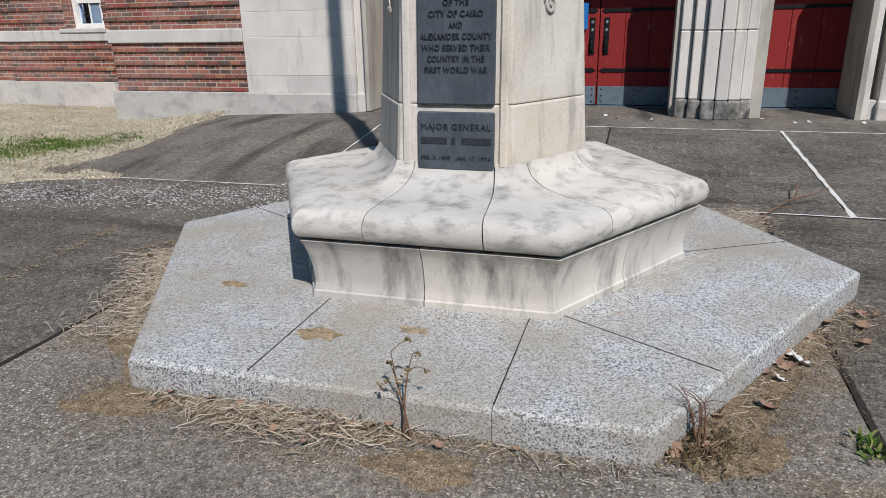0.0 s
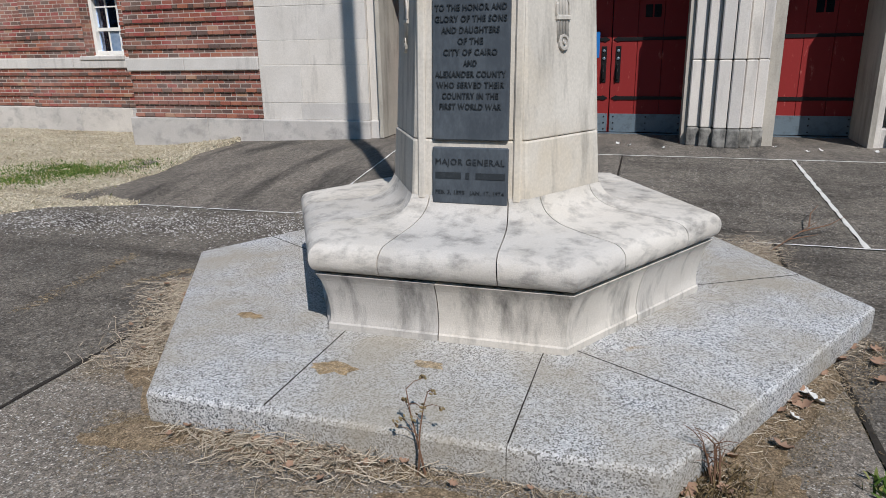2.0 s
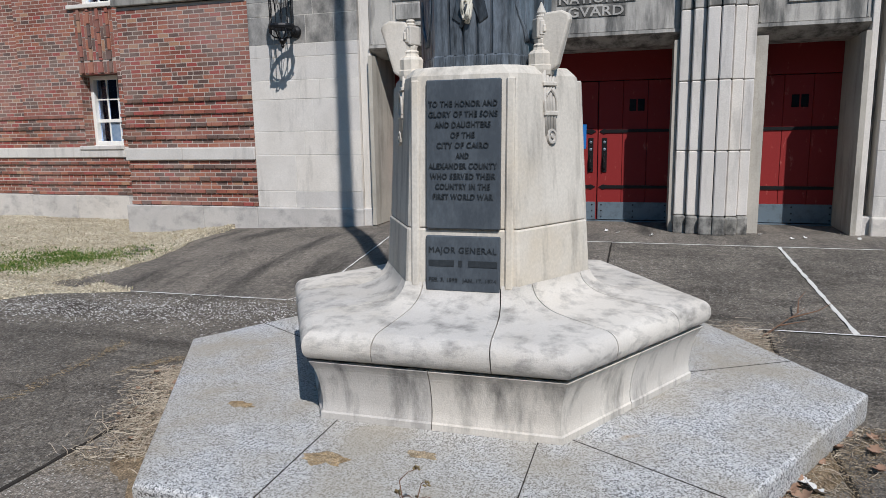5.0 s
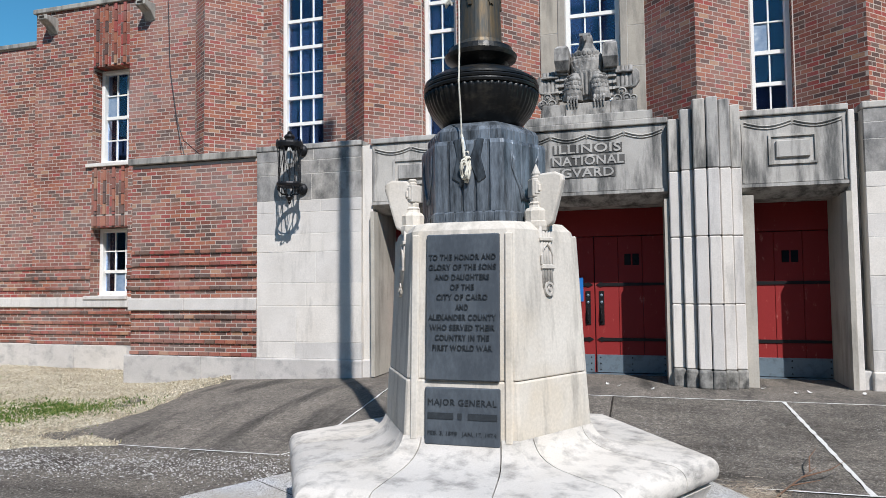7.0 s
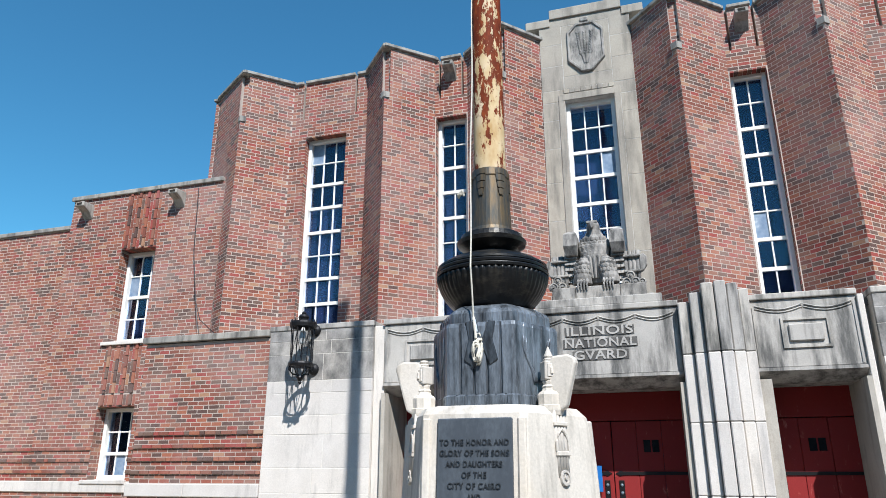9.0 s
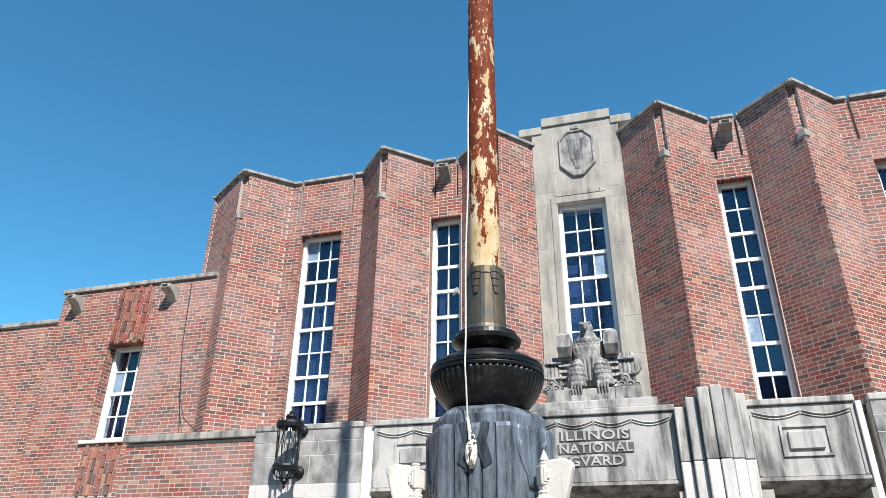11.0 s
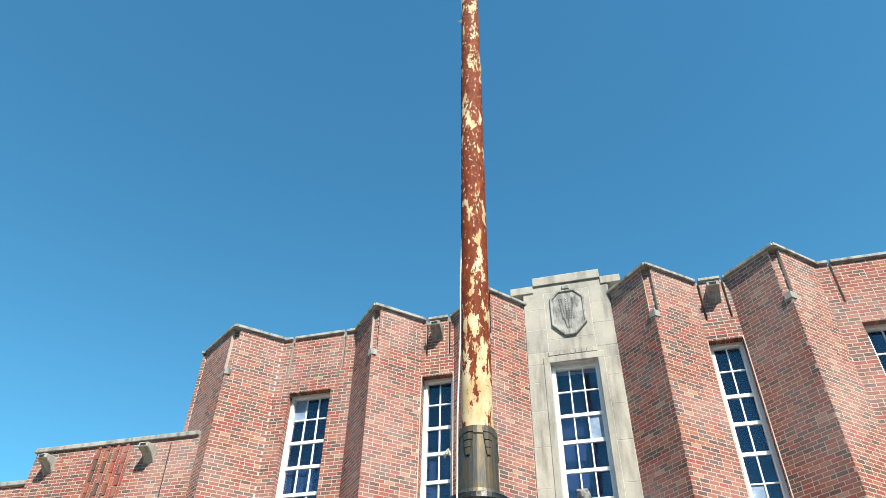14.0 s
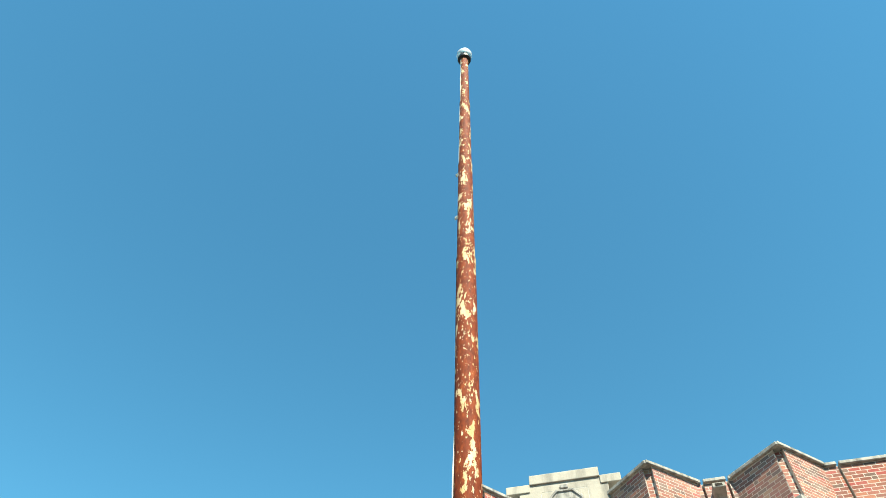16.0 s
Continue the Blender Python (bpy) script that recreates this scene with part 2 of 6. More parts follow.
SOIL = concrete("dry lawn soil", (0.42, 0.37, 0.27), (0.58, 0.52, 0.40), (0.30, 0.25, 0.17), (0.66, 0.60, 0.48), 0.6, 28)


# ---- building helpers ----
def part(name, bm, mat, parent=None, label="", smooth=False):
    """One mesh object from a bmesh, under a thing or a part."""
    me = bpy.data.meshes.new(name)
    bmesh.ops.recalc_face_normals(bm, faces=bm.faces)
    bm.to_mesh(me)
    bm.free()
    me.materials.append(mat)
    if smooth:
        me.polygons.foreach_set("use_smooth", [True] * len(me.polygons))
    ob = new(name, me)
    if parent is not None:
        ob.parent = parent
    if label:
        ob["label"] = label
    return ob


def thing(name, label, category, at=(0, 0, 0), group="", kind=""):
    ob = new(name)
    ob.empty_display_size = 0.1
    ob.location = at
    return tagged(ob, label, category, group, kind)


def raw(name, verts, faces, mat, parent=None):
    me = bpy.data.meshes.new(name)
    me.from_pydata(verts, [], faces)
    me.update()
    me.materials.append(mat)
    ob = new(name, me)
    if parent is not None:
        ob.parent = parent
    return ob


def box(bm, x0, x1, y0, y1, z0, z1, bevel=0.0, m=None):
    v = [bm.verts.new(p) for p in ((x0, y0, z0), (x1, y0, z0), (x1, y1, z0), (x0, y1, z0), (x0, y0, z1), (x1, y0, z1), (x1, y1, z1), (x0, y1, z1))]
    fs = [bm.faces.new([v[i] for i in q]) for q in ((0, 1, 2, 3), (4, 7, 6, 5), (0, 4, 5, 1), (1, 5, 6, 2), (2, 6, 7, 3), (3, 7, 4, 0))]
    if bevel:
        es = list({e for f in fs for e in f.edges})
        out = bmesh.ops.bevel(bm, geom=es, offset=bevel, segments=1, affect="EDGES")
        v = list({q for f in out["faces"] for q in f.verts} | {q for q in v if q.is_valid})
    if m is not None:
        bmesh.ops.transform(bm, matrix=m, verts=[q for q in v if q.is_valid])
    return bm


def cube(x0, x1, y0, y1, z0, z1, bevel=0.0, m=None):
    return box(bmesh.new(), x0, x1, y0, y1, z0, z1, bevel, m)


def loft(bm, rings, close=True, caps=True):
    """Skin through rings of points, each with the same count."""
    rows = [[bm.verts.new(p) for p in r] for r in rings]
    n = len(rows[0])
    for a, b in zip(rows, rows[1:]):
        for i in range(n if close else n - 1):
            bm.faces.new((a[i], a[(i + 1) % n], b[(i + 1) % n], b[i]))
    if caps:
        bm.faces.new(rows[0][::-1])
        bm.faces.new(rows[-1])
    return bm


def prism(bm, outline, z0, z1):
    return loft(bm, [[(x, y, z0) for x, y in outline], [(x, y, z1) for x, y in outline]])


def lathe(bm, profile, at=(0, 0), n=32, flute=0.0, lobes=0, hollow=False):
    rings = []
    if hollow:
        profile = list(profile) + [profile[0]]
    for r, z in profile:
        ring = []
        for k in range(n):
            a = 2 * math.pi * k / n
            q = r * (1 + flute * math.cos(lobes * a)) if lobes else r
            ring.append((at[0] + q * math.cos(a), at[1] + q * math.sin(a), z))
        rings.append(ring)
    return loft(bm, rings, caps=not hollow)


def tube(bm, pts, r, n=6, r2=None):
    pts = [Vector(p) for p in pts]
    rings = []
    for i, p in enumerate(pts):
        d = (pts[min(i + 1, len(pts) - 1)] - pts[max(i - 1, 0)]).normalized()
        side = d.cross(Vector((0, 0, 1)) if abs(d.z) < 0.9 else Vector((1, 0, 0))).normalized()
        up = side.cross(d)
        q = r if r2 is None else r + (r2 - r) * i / (len(pts) - 1)
        rings.append([p + side * (q * math.cos(2 * math.pi * k / n)) + up * (q * math.sin(2 * math.pi * k / n)) for k in range(n)])
    return loft(bm, rings)


def soften(ob, width=0.008, segments=2):
    md = ob.modifiers.new("edges", "BEVEL")
    md.width, md.segments, md.limit_method, md.angle_limit = width, segments, "ANGLE", radians(40)
    return ob


class Face:
    """A wall's face from (x0, y0) to (x1, y1): u along it, w out of it."""

    def __init__(self, x0, y0, x1, y1):
        self.o, d = Vector((x0, y0, 0)), Vector((x1 - x0, y1 - y0, 0))
        self.length, self.u = d.length, d.normalized()
        self.n = Vector((self.u.y, -self.u.x, 0))

    def at(self, u, w, z):
        p = self.o + self.u * u + self.n * w
        return (p.x, p.y, z)

    def matrix(self, u, w, z):
        p = self.o + self.u * u + self.n * w
        return Matrix(((self.u.x, -self.n.x, 0, p.x), (self.u.y, -self.n.y, 0, p.y), (0, 0, 1, z), (0, 0, 0, 1)))


def cells(length, z0, z1, holes):
    us = sorted({0, length, *[h[0] for h in holes], *[h[1] for h in holes]})
    zs = sorted({z0, z1, *[h[2] for h in holes], *[h[3] for h in holes]})
    for a, b in zip(us, us[1:]):
        for c, d in zip(zs, zs[1:]):
            if not any(h[0] <= a and b <= h[1] and h[2] <= c and d <= h[3] for h in holes):
                yield a, b, c, d


def backing(bm, face, z0, z1, holes=(), thick=0.3):
    for a, b, c, d in cells(face.length, z0, z1, holes):
        loft(bm, [[face.at(a, 0, z), face.at(b, 0, z), face.at(b, -thick, z), face.at(a, -thick, z)] for z in (c, d)])


def courses(face, z0, z1, holes=(), pitch=0.066, seed=1, proud=None, stand=0.0012):
    """The bricks of a face as (u0, u1, z0, z1, w): running bond, every sixth course with headers."""
    rng = random.Random(seed)
    joint, out, row = 0.0125, [], 0
    z = z0
    while z + pitch <= z1 + 0.01:
        u = [0.0, -0.094][row % 2] - rng.uniform(0, 0.01)
        head = row % 6 == 5
        k = 0
        while u < face.length:
            ln = 0.082 if head and k % 2 else 0.173
            a, b = max(u, 0), min(u + ln, face.length)
            spans = [(a, b)]
            for h in holes:
                if h[2] < z + pitch * 0.6 and h[3] > z + pitch * 0.4:
                    nxt = []
                    for p, q in spans:
                        if q <= h[0] or p >= h[1]:
                            nxt.append((p, q))
                        else:
                            nxt += [(p, h[0])] if p < h[0] else []
                            nxt += [(h[1], q)] if q > h[1] else []
                    spans = nxt
            for p, q in spans:
                if q - p > 0.03:
                    out.append((p, q, z + joint / 2, z + pitch - joint / 2, stand + (proud(row, z) if proud else 0) + rng.uniform(-0.0005, 0.0005)))
            u += ln + joint
            k += 1
        z += pitch
        row += 1
    return out


UNIT = {}


def single(face, brick, parent):
    """One brick as an object; alike bricks share a mesh."""
    a, b, c, d, w = brick
    key = (round(b - a, 2), round(d - c, 3), round(w, 3))
    if key not in UNIT:
        bm = bmesh.new()
        e = 0.0006
        hw, hd = (b - a) / 2, (d - c) / 2
        loft(bm, [[(-hw, 0.02, -hd), (hw, 0.02, -hd), (hw, 0.02, hd), (-hw, 0.02, hd)], [(-hw, -w + e, -hd), (hw, -w + e, -hd), (hw, -w + e, hd), (-hw, -w + e, hd)], [(-hw + e, -w, -hd + e), (hw - e, -w, -hd + e), (hw - e, -w, hd - e), (-hw + e, -w, hd - e)]])
        me = bpy.data.meshes.new("brick")
        bmesh.ops.recalc_face_normals(bm, faces=bm.faces)
        bm.to_mesh(me)
        bm.free()
        me.materials.append(BRICK_ONE)
        UNIT[key] = me
    ob = new("brick", UNIT[key])
    ob.parent = parent
    ob.matrix_basis = face.matrix((a + b) / 2, 0, (c + d) / 2)
    return ob


def lay(lists, parent, singles=300):
    """Lay bricks on several faces: the lowest courses brick by brick, the rest joined."""
    flat = sorted(((f, q) for f, qs in lists for q in qs), key=lambda p: p[1][2])
    for face, brick in flat[:singles]:
        single(face, brick, parent)
    vs, fs = [], []
    for face, (a, b, c, d, w) in flat[singles:]:
        i = len(vs)
        for q in (-0.004, w):
            vs += [face.at(a, q, c), face.at(b, q, c), face.at(b, q, d), face.at(a, q, d)]
        fs += [(i + 4, i + 5, i + 6, i + 7), (i, i + 1, i + 5, i + 4), (i + 1, i + 2, i + 6, i + 5), (i + 2, i + 3, i + 7, i + 6), (i + 3, i, i + 4, i + 7)]
    return tagged(raw("bricks", vs, fs, BRICK, parent), "small mixed red bricks in sandy mortar", kind="stuff")


def ashlar(rows, face, parent, mat, seed, gap=0.006, stand=0.006, widths=(0.55, 1.1), depth=0.05, name="stone_block"):
    """Cut blocks in rows, each one an object."""
    rng = random.Random(seed)
    for c, d in zip(rows, rows[1:]):
        u = 0.0
        while u < face.length - 1e-4:
            b = u + rng.uniform(*widths)
            if face.length - b < widths[0] * 0.6:
                b = face.length
            bm = bmesh.new()
            g, e = gap / 2, 0.003
            w = stand + rng.uniform(-0.0015, 0.0015)
            loft(bm, [[face.at(u + g, q, c + g), face.at(b - g, q, c + g), face.at(b - g, q, d - g), face.at(u + g, q, d - g)] for q in (-depth, w - e)]
                 + [[face.at(u + g + e, w, c + g + e), face.at(b - g - e, w, c + g + e), face.at(b - g - e, w, d - g - e), face.at(u + g + e, w, d - g - e)]])
            part(name, bm, mat, parent)
            u = b


# ---- ground ----
def slope(y):
    return 0.28 * min(max((y - 5.7) / 2.35, 0), 1)


far = bmesh.new()
xs, ysn = [-1500, -300, -60, -20, 20, 60, 300, 1500], [-1500, -300, -60, -12, 14, 60, 300, 1500]
grid = [[far.verts.new((x, y, -0.06)) for x in xs] for y in ysn]
for j in range(7):
    for i in range(7):
        far.faces.new((grid[j][i], grid[j][i + 1], grid[j + 1][i + 1], grid[j + 1][i]))
tagged(part("ground", far, DRYLAND), "dry brown winter ground", "ground", kind="structure")


def sag(x):
    """The paving falls off towards the lawn."""
    return min(1, max(0.5, 1 - (-3.13 - x) * 0.14))


def slab(name, outline, mat, label, zf=slope, thick=0.07):
    bm = bmesh.new()
    loft(bm, [[(x, y, zf(y) * sag(x) - thick) for x, y in outline], [(x, y, zf(y) * sag(x)) for x, y in outline]])
    return soften(tagged(part(name, bm, mat), label, "pavement", kind="structure"), 0.006, 1)


slab("apron", [(-2.76, -23.9), (0.885, -23.9), (0.885, 5.69), (-2.76, 5.69)], APRON, "worn pebbled concrete apron round the monument")
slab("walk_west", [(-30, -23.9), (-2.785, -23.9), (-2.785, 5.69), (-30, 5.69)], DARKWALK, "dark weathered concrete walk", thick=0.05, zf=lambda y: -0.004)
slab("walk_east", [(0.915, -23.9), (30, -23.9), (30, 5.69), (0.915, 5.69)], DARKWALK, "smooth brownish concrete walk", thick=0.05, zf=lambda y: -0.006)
slab("ramp_west", [(-6.3, 5.71), (-3.13, 5.71), (-3.13, 8.04), (-6.6, 8.04)], RAMP, "sloping grey concrete ramp slab")
slab("ramp_middle_west", [(-3.11, 5.71), (-0.4, 5.71), (-0.4, 8.04), (-3.11, 8.04)], RAMP, "sloping grey concrete ramp slab")
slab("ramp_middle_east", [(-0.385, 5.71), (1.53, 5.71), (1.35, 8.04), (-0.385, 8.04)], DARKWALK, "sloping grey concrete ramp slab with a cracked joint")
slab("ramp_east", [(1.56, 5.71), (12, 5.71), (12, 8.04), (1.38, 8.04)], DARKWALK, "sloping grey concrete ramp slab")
slab("landing_west", [(-6.6, 8.05), (-3.13, 8.05), (-3.13, 10.3), (-6.7, 10.3)], RAMP, "concrete landing falling towards the lawn", zf=lambda y: 0.28, thick=0.2)
slab("landing", [(-3.125, 8.06), (12, 8.06), (12, 10.3), (-3.125, 10.3)], RAMP, "flat concrete landing before the doors", zf=lambda y: 0.28, thick=0.2)


def strip(name, a, b, width, mat, label, zf=slope, lift=0.004, seed=1):
    """A thin uneven line of filler along a joint."""
    rng = random.Random(seed)
    a, b = Vector(a), Vector(b)
    d = b - a
    side = Vector((-d.y, d.x)).normalized()
    n = max(8, int(d.length / 0.06))
    bm = bmesh.new()
    top = []
    for k in range(n + 1):
        p = a + d * (k / n)
        w = width * rng.uniform(0.55, 1.15) / 2
        p = p + side * rng.uniform(-0.003, 0.003)
        top.append([(*(p - side * w), zf(p.y) + 0.001), (*p, zf(p.y) + lift), (*(p + side * w), zf(p.y) + 0.001)])
    loft(bm, top, close=False, caps=False)
    return tagged(part(name, bm, mat), label, "joint filler", kind="structure")


strip("joint_line", (-5.1, 5.70), (-3.3, 5.72), 0.024, SEALANT, "white sealant in a concrete joint", seed=2)
strip("joint_line", (0.75, 5.70), (12, 5.70), 0.024, SEALANT, "white sealant in a concrete joint", seed=3)
strip("joint_line", (-3.29, 5.72), (-3.13, 5.95), 0.024, SEALANT, "white sealant in a concrete joint", seed=4)
strip("joint_line", (-3.12, 5.95), (-3.12, 8.05), 0.022, SEALANT, "white sealant in a concrete joint", seed=5)
strip("joint_line", (1.37, 8.05), (1.55, 5.70), 0.042, SEALANT, "broad white sealant in a concrete joint", seed=6)
strip("joint_line", (-1.8, 8.05), (12, 8.05), 0.024, SEALANT, "white sealant along the landing edge", lambda y: 0.281, seed=7)
strip("joint_gap", (0.9, 5.69), (0.9, -4), 0.035, GAP, "dark open joint in the concrete", lambda y: 0.0, 0.002, seed=8)
strip("joint_gap", (-2.772, 5.69), (-2.772, -4), 0.03, GAP, "dark open joint in the concrete", lambda y: 0.0, 0.002, seed=9)
strip("joint_gap", (-0.392, 5.72), (-0.392, 8.03), 0.02, GAP, "dark crack in the ramp", slope, 0.003, seed=10)


def lawn_height(x, y):
    return 0.02 + 0.05 * min(max((y - 5.8) / 3.2, 0), 1) + 0.025 * noise.noise((x * 1.3, y * 1.3, 0)) + 0.012 * noise.noise((x * 6, y * 6, 3))


def lawn_edge(y):
    """Eastern limit of the grass."""
    ys = (4.7, 5.4, 5.55, 5.68, 5.85, 6.05, 6.8, 8.0, 10.6)
    xs = (-6.4, -5.95, -5.5, -5.05, -5.5, -5.92, -5.72, -5.92, -6.15)
    k = max(i for i in range(8) if y >= ys[i] or i == 0)
    f = min(1, max(0, (y - ys[k]) / (ys[k + 1] - ys[k])))
    return xs[k] + (xs[k + 1] - xs[k]) * f + 0.09 * noise.noise((0, y * 2.5, 5)) + 0.06 * noise.noise((2, y * 9, 5))


bm = bmesh.new()
rows = []
NY, NX = 100, 70
for j in range(NY + 1):
    y = 4.75 + 5.85 * j / NY
    e = lawn_edge(y)
    r = []
    for i in range(NX + 1):
        f = (i / NX) ** 1.8
        x = e - 22 * f
        yy = y if j else y + 0.12 * noise.noise((x * 2, 1, 1))
        r.append(bm.verts.new((x, yy, (lawn_height(x, yy) if i and j else -0.03) + (slope(yy) * max(0, 1 - (e - x) / 1.2) if i and j else 0) * 0.6)))
    rows.append(r)
for a, b in zip(rows, rows[1:]):
    for i in range(NX):
        bm.faces.new((a[i], a[i + 1], b[i + 1], b[i]))
lawn = tagged(part("lawn", bm, SOIL, smooth=True), "patchy straw-coloured winter lawn", "lawn", kind="structure")

# plain unseen walls added behind and beside, to cut the low sky fill
SKYBLOCK = stone("plain unseen wall", (0.20, 0.17, 0.14), (0.16, 0.14, 0.12), (0.10, 0.09, 0.08))
for k, (x0, x1, y0, y1) in enumerate(((-45, 45, -24.4, -24), (34, 34.4, -24, 16), (-45.4, -45, -24, 16))):
    tagged(part("wall_street_%d" % (k + 1), cube(x0, x1, y0, y1, -0.05, 14.0), SKYBLOCK), "unseen wall added to hold back low sky light", "wall", kind="structure")


# ---- the entrance front, in pale limestone ----
D, AXIS = 9.1, -0.71


def mirror(x):
    return 2 * AXIS - x


SMOKED = stone("smoke-greyed limestone", (0.46, 0.445, 0.42), (0.33, 0.32, 0.305), (0.13, 0.13, 0.128), 0.42, 0.70, streak=(2.5, 2.5, 1.6))
REVEAL = stone("tan-grey reveal stone", (0.50, 0.47, 0.415), (0.40, 0.375, 0.33), (0.24, 0.225, 0.20), 0.48, 0.74)
POINTING = stone("pale pointing", (0.66, 0.64, 0.60), (0.58, 0.56, 0.52), (0.40, 0.39, 0.36))
GRIMED = stone("grimed pier foot stone", (0.36, 0.35, 0.325), (0.22, 0.215, 0.20), (0.085, 0.084, 0.08), 0.40, 0.66, streak=(5, 5, 4), bumpy=0.4)
front = thing("entrance_front", "pale limestone entrance front with fluted piers", "facade", kind="structure")
ROWS = [0.50, 0.74, 1.27, 1.61, 2.07, 2.34, 2.66, 2.84]
for side in (0, 1):
    x0, x1 = (-5.64, -3.93) if not side else (mirror(-3.93), mirror(-5.64))
    core = part("stone_core", cube(x0 + 0.004, x1 - 0.004, D - 0.003, 10.2, 0.1, 3.60), POINTING, front)
    face = Face(x0, D, x1, D)
    ashlar(ROWS, face, front, LIMESTONE, 21 + side)
    ashlar([2.84, 3.23, 3.43, 3.60], face, front, SMOKED, 31 + side, widths=(0.4, 0.7))
    soften(part("plinth_stone", cube(x0 - 0.01, x1 + 0.01, D - 0.05, D + 0.1, 0.1, 0.50), PLINTH, front), 0.02)
    soften(part("cap_stone", cube(x0 - 0.01, x1 + 0.01, D - 0.02, 10.2, 3.60, 3.68), STAINED, front), 0.012)
    # the narrow strip between the block and the side door
    s0, s1 = (-3.93, -3.77) if not side else (mirror(-3.77), mirror(-3.93))
    if side:
        soften(part("door_jamb", cube(s0, s0 + 0.07, D - 0.01, 9.9, 0.2, 3.60), LIMESTONE, front), 0.01)
        part("groove_back", cube(s0 + 0.07, s1, D + 0.24, 9.9, 0.2, 3.60), SMOKED, front)
    else:
        soften(part("door_jamb", cube(s0, s1, D + 0.05, 9.9, 0.2, 3.60), LIMESTONE, front), 0.01)
    soften(part("jamb_plinth", cube(s0 - 0.005, s1 + 0.005, D + 0.02, D + 0.2, 0.2, 0.50), LIMESTONE, front), 0.015)


def pier(x0, x1, group="fluted piers"):
    """A pier that steps forward to its middle in five narrow shafts."""
    ob = thing("fluted_pier", "tall stepped limestone pier with flutes between doors", "pier", group=group)
    w = x1 - x0
    cuts = [0.0, 0.17, 0.34, 0.52, 0.69, 0.85, 1.0]
    fronts = [9.00, 8.93, 8.85, 8.83, 8.88, 8.97]
    tops = [3.62, 3.72, 3.82, 3.83, 3.80, 3.74]
    part("core", cube(x0 + 0.01, x1 - 0.01, 9.06, 9.9, 0.27, 3.60), LIMESTONE, ob)
    for k in range(6):
        a, b = x0 + cuts[k] * w, x0 + cuts[k + 1] * w
        g = 0.004
        for z0, z1, mat in ((0.50, 1.29, LIMESTONE), (1.29, 2.12, LIMESTONE), (2.12, 2.95, LIMESTONE), (2.95, tops[k], STAINED)):
            soften(part("shaft_stone", cube(a + g, b - g, fronts[k], 9.2, z0 + 0.002, z1 - 0.002), mat, ob), 0.012, 1)
        soften(part("base_stone", cube(a + g / 2 - 0.004, b - g / 2 + 0.004, fronts[k] - 0.05, 9.2, 0.27, 0.50), GRIMED, ob), 0.025, 2)
    return ob


pier(0.30, 1.15)
pier(mirror(1.15), mirror(0.30))


def lintel(x0, x1, name):
    """Panelled stone over a doorway, with a sloping soffit and a scalloped moulding."""
    ob = thing(name, "stained stone lintel panel with scalloped moulding over a doorway", "lintel", group="door lintels")
    y = D + 0.03
    soften(part("panel", cube(x0, x1, y, 10.0, 2.76, 3.60), STAINED, ob), 0.01, 1)
    bm = bmesh.new()
    loft(bm, [[(x, y - 0.02, 2.76), (x, y - 0.02, 2.72), (x, y + 0.24, 2.60), (x, 9.86, 2.60), (x, 9.86, 2.76)] for x in (x0 + 0.002, x1 - 0.002)])
    part("soffit", bm, STAINED, ob)
    soften(part("cap_stone", cube(x0 - 0.01, x1 + 0.01, y - 0.03, 10.2, 3.604, 3.68), STAINED, ob), 0.012)
    n = max(2, round((x1 - x0) / 0.55))
    for j, (dz, r) in enumerate(((0, 0.011), (-0.035, 0.008))):
        bm = bmesh.new()
        for i in range(n):
            a = x0 + 0.06 + (x1 - x0 - 0.12) * i / n
            b = x0 + 0.06 + (x1 - x0 - 0.12) * (i + 1) / n
            tube(bm, [(a + (b - a) * q / 8, y - 0.006, 3.53 + dz - 0.06 * math.sin(math.pi * q / 8)) for q in range(9)], r, 5)
        part("scalloped_moulding", bm, STAINED, ob)
    for i in range(1, n):
        xx = x0 + 0.06 + (x1 - x0 - 0.12) * i / n
        bm = bmesh.new()
        loft(bm, [[(xx - 0.02 * s, y - 0.018 * s - 0.002, 3.53 - 0.06 * (1 - s)) for s in (1,)] + [(xx + 0.02 * s, y - 0.018 * s - 0.002, 3.53 - 0.06 * (1 - s)) for s in (1,)] + [(xx, y - 0.004, 3.46)], [(xx - 0.02, y + 0.01, 3.53), (xx + 0.02, y + 0.01, 3.53), (xx, y + 0.01, 3.46)]])
        part("pendant", bm, STAINED, ob)
    for xx in (x0 + 0.04, x1 - 0.04):
        part("edge_fillet", cube(xx - 0.012, xx + 0.012, y - 0.012, y + 0.02, 2.78, 3.52), STAINED, ob)
    return ob, y


centre, ypan = lintel(mirror(0.30), 0.30, "centre_lintel")
for a, b in ((1.15, mirror(-3.77)), (-3.77, mirror(1.15))):
    ob, _ = lintel(a, b, "side_lintel")
    m = (a + b) / 2
    bm = bmesh.new()
    for q in ((m - 0.27, m + 0.27, 3.33, 3.36), (m - 0.27, m + 0.27, 2.99, 3.02), (m - 0.27, m - 0.24, 3.02, 3.33), (m + 0.24, m + 0.27, 3.02, 3.33)):
        box(bm, q[0], q[1], ypan - 0.02, ypan + 0.01, q[2], q[3])
    part("panel_frame", bm, STAINED, ob)
    part("tablet", cube(m - 0.19, m + 0.19, ypan - 0.03, ypan + 0.01, 3.07, 3.28, 0.01), STAINED, ob)


